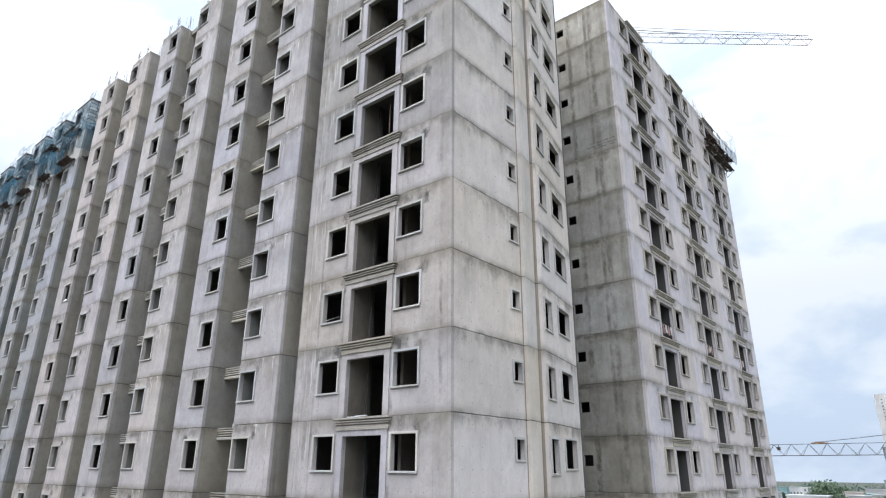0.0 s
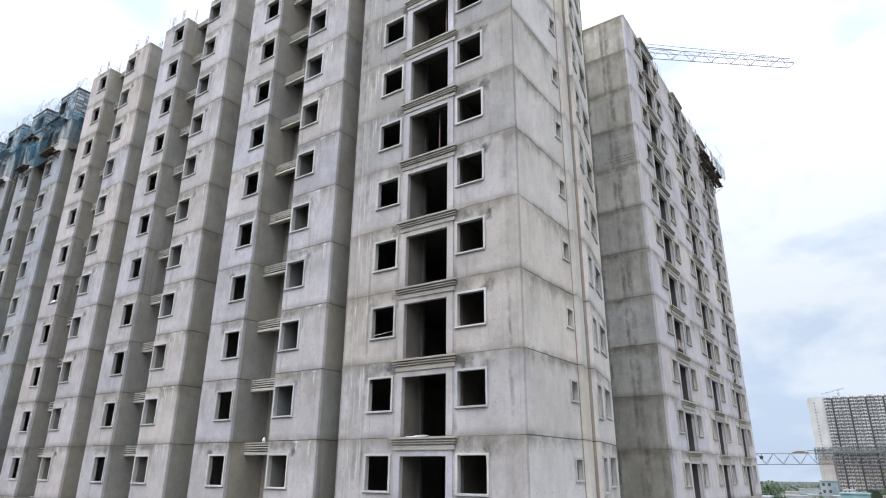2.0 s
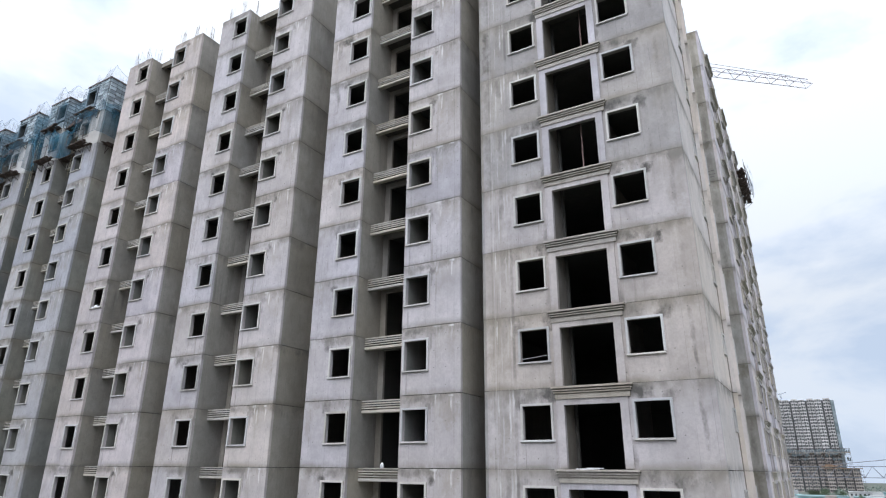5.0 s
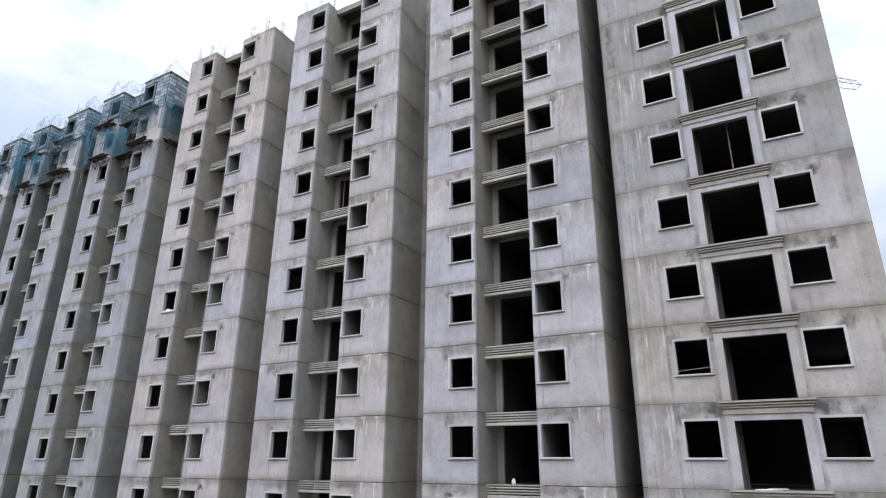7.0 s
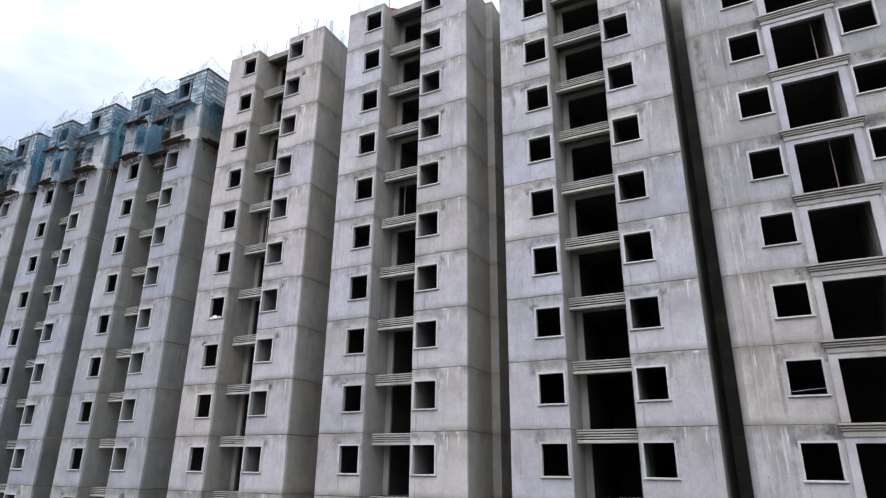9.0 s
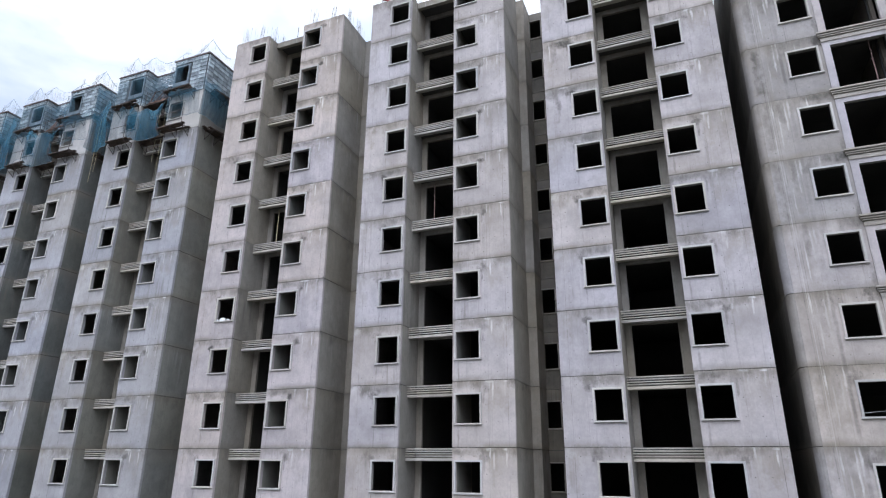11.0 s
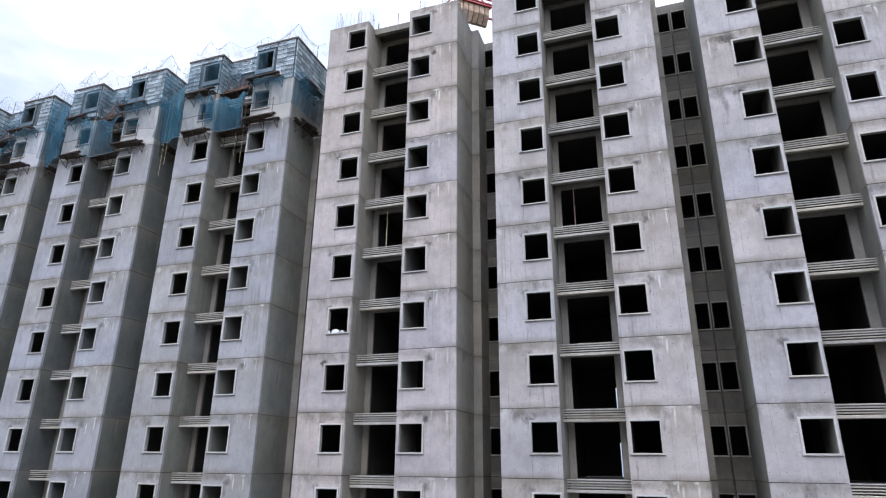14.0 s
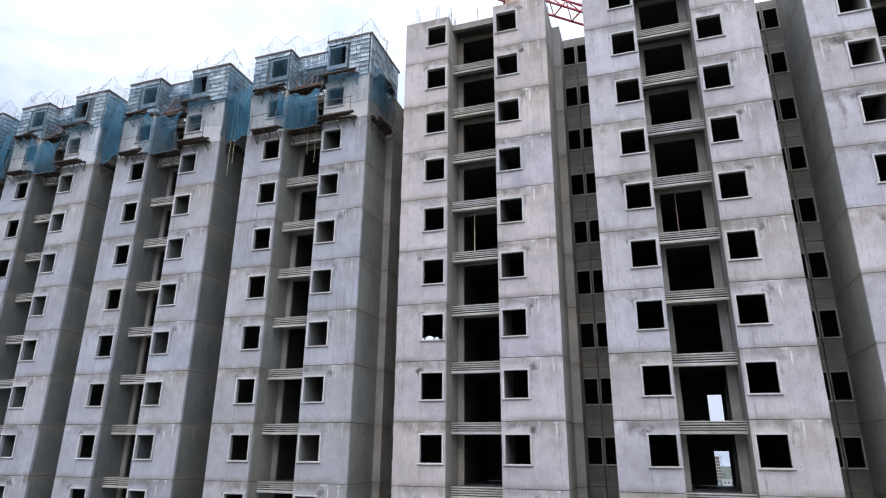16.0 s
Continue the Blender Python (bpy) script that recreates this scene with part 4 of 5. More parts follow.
def core_back(bm):
    wall(bm, "y", BACK, T, PL - T - 0.02, PR + T + 0.02, 0.02, 2.95, [(PL + 0.38, PR - 0.4, 0.02, 2.3)])


def core_deck(bm):
    box(bm, 0.05, WIDE - 0.05, BACK, GAPBACK - 0.05, 2.72, 2.9)
    box(bm, 0.06, PL - 0.06, 0.06, BACK, 2.72, 2.9)
    box(bm, PR + 0.06, WIDE - 0.06, 0.06, BACK, 2.72, 2.9)


def window_box(bm, w):
    for x0, x1, z0, z1 in ((-0.13, 0, -0.30, WH + 0.12), (w, w + 0.13, -0.30, WH + 0.12), (0, w, WH, WH + 0.12), (0, w, -0.30, 0)):
        box(bm, x0, x1, -0.075, 0.02, z0, z1)


M_CORE = [make("core_wall", DARKWALL, fn) for fn in (core_left, core_right, core_back)]
M_DECK = make("deck", DARKENED, core_deck)
M_WBOX = make("window_box", NETTRIM, window_box, WL[1] - WL[0])


def top_rail(bm, x0, x1, y0, y1):
    box(bm, x0, x1, y0, y1, 2.94, 3.06)


def formwork(k):
    f = thing("wall_formwork", "ribbed aluminium wall formwork round the storey being cast", "formwork", (LEFT[k], FRONT, 45.0), group="formwork on the roof storey")
    for me in M_CORE:
        piece("core_wall", me, f)
    piece("deck", M_DECK, f)
    for x in (WL[0], WR[0]):
        piece("window_box", M_WBOX, f, (x, 0, WZ[0]), label="plain grey box round the window opening")
    rng = random.Random(40 + k)
    for row in range(9):
        z = row * ROW_H + 0.004
        if row == 0 and rng.random() < 0.3:
            continue

        def run(length, place, turn, skip=None):
            u, column = 0.0, 0
            while u < length - 0.2:
                w = (0.45, 0.60, 0.45, 0.30, 0.60)[(column + k) % 5]      # the same columns in every row
                column += 1
                if u + w > length:
                    w = 0.30
                if not (skip and u + w > skip[0] and u < skip[1] and z + ROW_H > WZ[0] - 0.30 and z < WZ[1] + 0.12) and u + w <= length + 0.12:
                    x, y = place(u)
                    piece("form_panel", M_FORM[w], f, (x, y, z), turn=turn)
                u += w

        run(PL, lambda u: (u, 0.0), 0, (WL[0] - 0.1, WL[1] + 0.1))
        run(WIDE - PR, lambda u: (PR + u, 0.0), 0, (WR[0] - PR - 0.1, WR[1] - PR + 0.1))
        run(GAPBACK, lambda u: (WIDE, u), 90)
        run(BACK - 0.1, lambda u: (PL, u), 90)
        if row >= 6:
            run(PR - PL, lambda u: (PL + u, BAL), 0)
    for a in ((-0.08, PL + 0.08, -0.09, 0.02), (PR - 0.08, WIDE + 0.09, -0.09, 0.02), (WIDE - 0.02, WIDE + 0.09, 0.03, GAPBACK + 0.05), (PL + 0.1, PR - 0.1, BAL - 0.07, BAL + 0.03), (PL - 0.02, PL + 0.08, 0.03, BAL)):
        piece("top_rail", make("top_rail", STEEL, top_rail, *a), f, label="dark steel top rail")
    return f


# ---- planks on brackets round the last cast storeys ----
def plank(bm, w):
    box(bm, 0, w, 0, 0.22, 0, 0.055)


def bracket(bm):
    rod(bm, (0, 0.0, -0.03), (0, -0.85, -0.03), 0.025)
    rod(bm, (0, 0.0, -0.62), (0, -0.78, -0.05), 0.025)
    rod(bm, (0, -0.01, -0.66), (0, -0.01, 0.02), 0.025)


def guard_post(bm):
    rod(bm, (0, 0, -0.1), (0, 0, 1.15), 0.022)


def guard_rail(bm, w):
    rod(bm, (0, 0, 0), (w, 0, 0.06), 0.02)


M_BRACKET, M_POST = make("bracket", STEEL, bracket), make("guard_post", STEEL, guard_post)


def platform(x, y, z, w, turn=0.0, rails=True, seed=0):
    rng = random.Random(seed)
    p = thing("work_platform", "brown plank platform on steel brackets fixed to the wall", "scaffold", (x, y, z), turn, group="work platforms")
    for i in range(3):
        cut = rng.uniform(0, 0.35)
        ob = piece("plank", make("plank", PLANK, plank, w - cut), p, (rng.uniform(-0.15, 0.15), -0.28 - 0.235 * i, rng.uniform(0, 0.012)))
        ob.rotation_euler = (rng.uniform(-0.05, 0.05), rng.uniform(-0.02, 0.02), rng.uniform(-0.03, 0.03))
    for i in range(2):
        cut = rng.uniform(0.5, 0.9) * w
        ob = piece("plank", make("plank", PLANK, plank, cut), p, (rng.uniform(-0.45, 0.9 * w - cut + 0.5), -0.36 - 0.3 * i, 0.065 + 0.05 * i))
        ob.rotation_euler = (rng.uniform(-0.12, 0.12), rng.uniform(-0.05, 0.05), rng.uniform(-0.14, 0.14))
    n_ = max(2, round(w / 0.8))
    for i in range(n_):
        piece("bracket", M_BRACKET, p, (0.2 + (w - 0.4) * i / (n_ - 1), 0, 0))
    if rails:
        for u in (0.15, w - 0.15):
            piece("guard_post", M_POST, p, (u, -0.80, 0))
        piece("guard_rail", make("guard_rail", STEEL, guard_rail, w), p, (0, -0.80, 0.95))
    return p


RAW_TIMBER = grained("reddish_timber", (0.10, 0.05, 0.035), (0.21, 0.12, 0.085), 0.85, 0.0, 5.0, (1, 6, 6))


def batten(bm, a, b):
    rod(bm, a, b, 0.045, 4)


def timber_stack(x, y, z, w, seed):
    """Battens stood and leant in the open balcony of the storey being formed."""
    rng = random.Random(seed * 31)
    t = thing("timber_stack", "reddish timber battens leaning in an unfinished balcony", "timber", (x, y, z), group="timber in the balconies")
    for i in range(7):
        u, h = w * (i + rng.uniform(0.1, 0.9)) / 7, rng.uniform(1.1, 2.2)
        piece("batten", make("batten", RAW_TIMBER, batten, (u, 0.1, 0.03), (u + rng.uniform(-0.5, 0.5), 0.75, h)), t)
    for i in range(4):
        v = rng.uniform(0.05, 0.5)
        piece("batten", make("batten", RAW_TIMBER, batten, (0.1, v, 0.06 + 0.05 * i), (w - 0.1, v + rng.uniform(-0.2, 0.2), 0.10 + 0.05 * i + rng.uniform(0, 0.12))), t)
    return t


# ---- nets ----
def sheet(bm, path, z0, z1, seed, sag=0.25, ragged=0.35, cell=0.28):
    """A hanging net along a plan path; it billows between its posts."""
    pts = [Vector(p) for p in path]
    run = [0.0]
    for a, b in zip(pts, pts[1:]):
        run.append(run[-1] + (b - a).length)
    nu, nv = max(4, int(run[-1] / cell)), max(4, int((z1 - z0) / cell))
    rows = []
    for i in range(nu + 1):
        d = run[-1] * i / nu
        j = max(q for q in range(len(run) - 1) if run[q] <= d + 1e-6)
        f = (d - run[j]) / max(1e-6, run[j + 1] - run[j])
        p = pts[j].lerp(pts[j + 1], min(1, f))
        t = (pts[j + 1] - pts[j]).normalized()
        nrm = Vector((t.y, -t.x))
        drop = math.sin(math.pi * min(1, f))
        col = []
        for q in range(nv + 1):
            v = q / nv
            w = noise.noise(Vector((d * 0.8 + seed * 7.1, v * 2.0, seed)))
            fold = noise.noise(Vector((d * 2.6, v * 1.1 + 3.0 * seed, 5.0)))
            o = nrm * (0.18 * w + 0.05 * fold + sag * 0.5 * math.sin(math.pi * v))
            low = ragged * (1 - v) * noise.noise(Vector((d * 0.9, 9.0, seed)))
            z = z0 + (z1 - z0) * v - sag * drop * v + low
            col.append(bm.verts.new((p.x + o.x, p.y + o.y, z)))
        rows.append(col)
    for a, b in zip(rows, rows[1:]):
        for q in range(nv):
            bm.faces.new((a[q], b[q], b[q + 1], a[q + 1]))


def net_like(name, low, high, thin, dense):
    """Another hanging of the same net: how much of it is mesh, and its colour where it is single and where it is gathered."""
    m = NET.copy()
    m.name = name
    for nd in m.node_tree.nodes:
        if nd.type == "MAP_RANGE":
            nd.inputs[3].default_value, nd.inputs[4].default_value = low, high
        if nd.type == "VALTORGB":
            nd.color_ramp.elements[0].color, nd.color_ramp.elements[1].color = rgb(thin), rgb(dense)
    return m


PALENET = net_like("pale_roof_net", 0.0, 0.27, (0.16, 0.23, 0.34), (0.28, 0.36, 0.48))
VEIL = net_like("thin_blue_net", 0.06, 0.34, (0.06, 0.16, 0.22), (0.03, 0.12, 0.19))
GATHERED = net_like("gathered_blue_net", 0.40, 0.84, (0.018, 0.118, 0.178), (0.008, 0.070, 0.122))

ROPE = grained("net_edge_rope", (0.10, 0.16, 0.19), (0.24, 0.30, 0.32), 0.9, 0.0, 6.0)


def net(path, z0, z1, seed, mat, label, **kw):
    me = make("safety_net", mat, lambda bm: sheet(bm, path, z0, z1, seed, **kw))
    for p in me.polygons:
        p.use_smooth = True
    ob = tagged(new("safety_net", me), label, "net", "safety nets")
    nu, nv = max(4, int(sum((Vector(b) - Vector(a)).length for a, b in zip(path, path[1:])) / kw.get("cell", 0.28))), max(4, int((z1 - z0) / kw.get("cell", 0.28)))
    for row, r in ((nv, 0.011), (0, 0.013))[:1 if mat is PALENET else 2]:
        bm = bmesh.new()
        edge = [me.vertices[i * (nv + 1) + row].co for i in range(nu + 1)]
        for a, b in zip(edge, edge[1:]):
            rod(bm, a, b, r, 4)
        piece("edge_rope", mesh("edge_rope", bm, ROPE), ob, label="pale edge rope")
    return ob


for k in range(4, 9):
    formwork(k)
    L, F = LEFT[k], FRONT
    rng = random.Random(k)
    for zz in (42.05, 45.05):
        lift_ = rng.uniform(-0.08, 0.12)
        platform(L + PR - 0.1, F, zz + lift_, WIDE - PR - 0.5, 0, zz < 44, k * 10 + int(zz))
        platform(L + 0.7, F, zz - 0.1 + lift_, PL - 0.7, 0, zz < 44, k * 11 + int(zz))
        platform(L + WIDE, F + 0.5, zz - 0.05 + lift_, 2.2, 90, False, k * 12 + int(zz))
    platform(L + PL + 0.1, F + BAL, 44.95, PR - PL - 0.3, 0, True, k * 13)
    platform(L + PL + 0.1, F + BAL, 42.0, PR - PL - 0.3, 0, False, k * 14)
    timber_stack(L + PL + 0.15, F + BAL - 0.75, 45.02, PR - PL - 0.5, k)
    blue, thin = "torn blue safety net hung between work platforms", "thin blue safety net over the face of the wing"
    z0, z1 = 42.0 + rng.uniform(-0.35, 0.1), 45.2 + rng.uniform(-0.3, 0.15)
    # across the gap to the next wing, gathered and sagging to the platforms
    net([(L - 1.9, F + 0.5), (L - 0.9, F - 0.1), (L - 0.15, F - 0.45), (L + 0.7, F - 0.55)], z0, z1 + 0.9 + 0.4 * rng.random(), 3 * k, GATHERED, blue, sag=0.5, ragged=0.35)
    net([(L + 0.5, F - 0.5), (L + 1.7, F - 0.62), (L + PL + 0.1, F - 0.5)], z0 + 0.3, z1 - 0.1, 3 * k + 60, VEIL, thin, sag=0.5, ragged=0.5)
    # over the balcony
    net([(L + PL - 0.3, F - 0.55), (L + PL + 0.5, F + 0.1), (L + PR - 0.6, F + 0.05), (L + PR + 0.2, F - 0.6)], 42.0, z1 - 0.2, 3 * k + 1, GATHERED if k % 2 == 0 else NET, blue, sag=0.5, ragged=0.25)
    # round the corner of the wing
    net([(L + PR + 0.6, F - 0.6), (L + 7.2, F - 0.7), (L + WIDE + 0.4, F - 0.5)], 42.5 + rng.uniform(0, 0.5), z1 + 0.2, 3 * k + 61, VEIL, thin, sag=0.4, ragged=0.4)
    net([(L + WIDE + 0.35, F - 0.5), (L + WIDE + 0.55, F + 0.5), (L + WIDE + 0.5, F + 2.8)], 42.2 + rng.uniform(0, 0.5), 45.4 + rng.uniform(-0.2, 0.3), 3 * k + 2, NET, blue, sag=0.3, ragged=0.3)
    net([(L - 0.2, F - 0.35), (L + PL, F - 0.3), (L + PL + 0.5, F + 0.5), (L + PR - 0.2, F + 0.5), (L + PR, F - 0.3), (L + 6.9, F - 0.4)], 45.2, 47.0 + 0.6 * rng.random(), 3 * k + 40, VEIL, "thin blue net over the front of the formwork")
    if k >= 5:
        net([(L + WIDE + 0.2, F - 0.2), (L + WIDE + 0.6, F + 0.4), (L + WIDE + 0.7, F + 2.8)], 44.6, 47.6, 3 * k + 7, NET, "blue safety net over the side of the formwork")
    # peaked roof net, held up by thin poles
    net([(L - 0.3, F + 0.5), (L + 1.5, F - 0.1), (L + PL, F + 0.3), (L + PR, F + 0.8), (L + WIDE - 0.2, F + 0.3), (L + WIDE + 0.3, F + 2.8)], 48.0, 49.5, 3 * k + 20, PALENET,
        "thin pale net on poles along the roof edge", ragged=0.1, sag=0.8)


# ---- starter bars on the walls ----
def starters(bm, spans, rng, tall):
    for (x0, y0), (x1, y1), n_ in spans:
        for i in range(n_):
            f = (i + rng.uniform(0.2, 0.8)) / n_
            f = f + 0.16 * math.sin(4 * math.pi * f)      # bunched towards the corners
            x, y = x0 + (x1 - x0) * f, y0 + (y1 - y0) * f
            rod(bm, (x, y, -0.05), (x + rng.uniform(-0.09, 0.09), y + rng.uniform(-0.05, 0.05), rng.uniform(*tall)), 0.008, 3)


for k in range(1, 9):
    rng = random.Random(100 + k)
    few = 1.4 if k <= 3 else 0.35
    spans = [((0.1, 0.08), (PL - 0.1, 0.08), 15), ((PR + 0.1, 0.08), (WIDE - 0.1, 0.08), 16), ((WIDE - 0.08, 0.2), (WIDE - 0.08, 2.8), 20), ((0.08, 0.3), (0.08, 4.0), 16), ((PL - 0.08, 0.2), (PL - 0.08, 2.0), 14)]
    ob = new("starter_bars", make("starter_bars", REBAR, starters, [(a, b, round(c * few)) for a, b, c in spans], rng, (0.6, 1.35)))
    ob.matrix_world = pose(LEFT[k], FRONT, 47.98)
    tagged(ob, "thin rusty starter bars standing on the top of the walls", "rebar", kind="stuff")
rng = random.Random(7)
ob = new("starter_bars", make("starter_bars", REBAR, starters, [((A_X - 0.08, 35.3), (A_X - 0.08, 60.8), 75), ((A_X - 0.3, A_Y + 0.08), (-26.6, A_Y + 0.08), 26)], rng, (0.5, 1.3)))
ob.matrix_world = pose(0, 0, 47.98)
tagged(ob, "thin rusty starter bars standing on the tower's walls", "rebar", kind="stuff")


def pole(bm, h, r=0.022):
    rod(bm, (0, 0, 0), (0.02, 0, h), r)


for k, dx, dy, h in ((3, 4.3, 1.0, 1.0), (3, 0.3, 1.5, 1.3), (4, 4.8, 1.1, 1.6), (5, 4.7, 1.1, 1.7), (6, 5.4, 0.9, 1.7), (6, 2.9, 0.9, 1.3), (7, 3.4, 0.9, 1.4), (2, 2.0, 2.4, 1.2), (4, 8.5, 2.6, 1.4)):
    ob = new("steel_pole", make("steel_pole", STEEL, pole, h))
    ob.matrix_world = pose(LEFT[k] + dx, FRONT + dy, 47.88 if k > 3 else 47.98)
    tagged(ob, "thin dark scaffold pole standing on the roof edge", "pole", "poles on the roof")

# ---- scaffold hung from the second tower ----
for y0, w in ((54.51, 2.25), (56.86, 2.25), (59.22, 2.15)):
    for zz in (44.6, 45.6):
        platform(A_X, y0, zz + (0.1 if y0 > 57 else 0.0), w, 90, zz > 45, int(y0 * zz))
DARKNET = NET.copy()
DARKNET.name = "dark_green_net"
for nd in DARKNET.node_tree.nodes:
    if nd.type == "VALTORGB":
        nd.color_ramp.elements[0].color, nd.color_ramp.elements[1].color = (0.02, 0.05, 0.06, 1), (0.06, 0.14, 0.16, 1)
net([(A_X + 0.85, 56.3), (A_X + 0.95, 58.6), (A_X + 0.95, 61.6)], 45.3, 46.8, 91, DARKNET, "dark green net along the hung scaffold", ragged=0.5)
net([(A_X + 0.9, 59.6), (A_X + 1.1, 61.8), (A_X - 0.5, 62.0)], 45.8, 48.6, 93, PALENET, "thin pale net at the end of the hung scaffold", ragged=0.3)


# ---- small things left on the building ----
def prop(bm, h):
    rod(bm, (0, 0, 0), (0, 0, 0.55 * h), 0.032, 8)
    rod(bm, (0, 0, 0.5 * h), (0.0, 0, h - 0.01), 0.024, 8)
    box(bm, -0.06, 0.06, -0.06, 0.06, 0, 0.008)
    box(bm, -0.06, 0.06, -0.06, 0.06, h - 0.01, h)
    rod(bm, (-0.07, 0, 0.55 * h), (0.07, 0, 0.55 * h), 0.014)


PROPRED = grained("red_oxide_paint", (0.13, 0.075, 0.068), (0.24, 0.16, 0.14), 0.7, 0.1, 8.0)
YELLOWED = grained("worn_yellow_paint", (0.36, 0.30, 0.16), (0.52, 0.46, 0.30), 0.7, 0.0, 8.0)
WHITE = grained("white_sacking", (0.60, 0.60, 0.60), (0.78, 0.78, 0.78), 0.8, 0.0, 8.0)
for x, y, z, mt, word in ((-17.72, 17.41, 30.0, PROPRED, "red oxide"), (-17.41, 17.44, 36.0, PROPRED, "red oxide"), (-49.66, 18.27, 33.0, YELLOWED, "worn yellow"), (-39.0, 18.33, 33.0, PROPRED, "red oxide")):
    ob = new("shoring_prop", make("shoring_prop", mt, prop, 2.42 if y > 18 else 2.84))
    ob.matrix_world = pose(x, y, z - 0.002)
    tagged(ob, word + " adjustable steel prop standing in an open balcony", "prop", "shoring props")


def sack(bm, w, d, h, seed):
    bmesh.ops.create_icosphere(bm, subdivisions=2, radius=1.0)
    for v in bm.verts:
        n_ = 1 + 0.25 * noise.noise(v.co * 1.7 + Vector((seed, 0, 0)))
        v.co = Vector((v.co.x * w / 2 * n_, v.co.y * d / 2 * n_, max(-0.45, v.co.z) * h * 0.7 * n_ + 0.31 * h))


for x, y, z, w, d, h in ((-28.1, 17.75, 18.0, 0.20, 0.2, 0.24), (-52.15, FRONT + 0.09, 28.08, 0.30, 0.16, 0.16), (-51.71, FRONT + 0.09, 28.08, 0.45, 0.16, 0.22), (-51.32, FRONT + 0.09, 28.08, 0.26, 0.15, 0.13)):
    ob = new("sack", make("sack", WHITE, sack, w, d, h, x))
    ob.matrix_world = pose(x, y, z - 0.005)
    tagged(ob, "crumpled white sack lying on the concrete edge", "sack")


def board(bm, w):
    box(bm, 0, w, 0, 0.14, 0, 0.03)


for x, y, z, w, turn in ((-18.68, 16.71, 18.0, 0.85, 3), (-18.28, 16.75, 18.031, 0.6, -6)):
    ob = new("board", make("board", WHITE, board, w))
    ob.matrix_world = pose(x, y, z, 0, 0, turn)
    tagged(ob, "pale loose board lying on a cornice", "board")


def wire(bm, a, b, sag, r=0.012, n_=8):
    a, b = Vector(a), Vector(b)
    pts = [a.lerp(b, i / n_) - Vector((0, 0, sag * 4 * (i / n_) * (1 - i / n_))) for i in range(n_ + 1)]
    for p, q in zip(pts, pts[1:]):
        rod(bm, p, q, r, 4)


ob = new("conduit", make("conduit", WHITE, wire, (-20.74, 16.98, 22.2), (-19.55, 16.98, 22.3), 0.0, 0.006))
tagged(ob, "pale plastic conduit stretched across a window opening", "pipe")
for x, z0, z1 in ((LEFT[4] + 4.2, 40.2, 45.0), (LEFT[4] + 4.75, 39.6, 45.0), (LEFT[5] + 9.3, 39.5, 45.0), (LEFT[5] + 9.6, 40.3, 45.0)):
    y = FRONT + (0.5 if x < LEFT[5] + 9 and x > LEFT[4] or x > LEFT[4] else 0.2)
    ob = new("rope", make("rope", YELLOWED, wire, (x, y, z1), (x + 0.15, y - 0.1, z0), 0.05, 0.013))
    tagged(ob, "yellow rope hanging from a work platform", "rope", "hanging ropes")


def drain(bm):
    rod(bm, (0, 0, 0), (0, 0, 47.5), 0.036, 6)
    for z in range(1, 16):
        rod(bm, (0, 0, 3 * z - 0.06), (0, 0, 3 * z + 0.06), 0.052, 6)


for k in (2, 3, 4):
    ob = new("drain_pipe", make("drain_pipe", STEEL, drain))
    ob.matrix_world = pose(LEFT[k] + 9.854, FRONT + GAPBACK - 0.06, 0)
    tagged(ob, "thin dark drain pipe down the recess between two wings", "pipe", "drain pipes")


CHALK = grained("faint_black_paint", (0.07, 0.065, 0.06), (0.14, 0.13, 0.12), 0.9, 0.0, 9.0)


def scrawl(bm):
    rng = random.Random(8)
    for z, x0 in ((36.74, -15.68), (36.50, -15.98), (36.32, -15.38)):
        x = x0
        while x < -14.02:
            w = rng.uniform(0.10, 0.34)
            box(bm, x, x + w, A_Y - 0.006, A_Y + 0.002, z + 0.03 * rng.random(), z + rng.uniform(0.05, 0.09))
            x += w + rng.uniform(0.03, 0.09)


ob = new("painted_writing", make("painted_writing", CHALK, scrawl))
tagged(ob, "dark illegible lines daubed on the tower wall", "writing", kind="stuff")


def cloth(bm, w, h, seed):
    nu, nv = 8, 5
    g = [[bm.verts.new((w * i / nu, 0.04 * noise.noise(Vector((i * 0.7, j * 0.5, seed))), -h * j / nv * (1 + 0.25 * noise.noise(Vector((i * 0.9, 0, seed)))))) for j in range(nv + 1)] for i in range(nu + 1)]
    for i in range(nu):
        for j in range(nv):
            bm.faces.new((g[i][j], g[i + 1][j], g[i + 1][j + 1], g[i][j + 1]))


CLOTH = {"faded red": grained("red_cloth", (0.20, 0.115, 0.10), (0.31, 0.20, 0.17), 0.9), "off-white": grained("white_cloth", (0.36, 0.33, 0.32), (0.50, 0.46, 0.45), 0.9)}


def balcony_line(bm):
    rod(bm, (0, 0, 0), (2.08, 0, 0), 0.012)


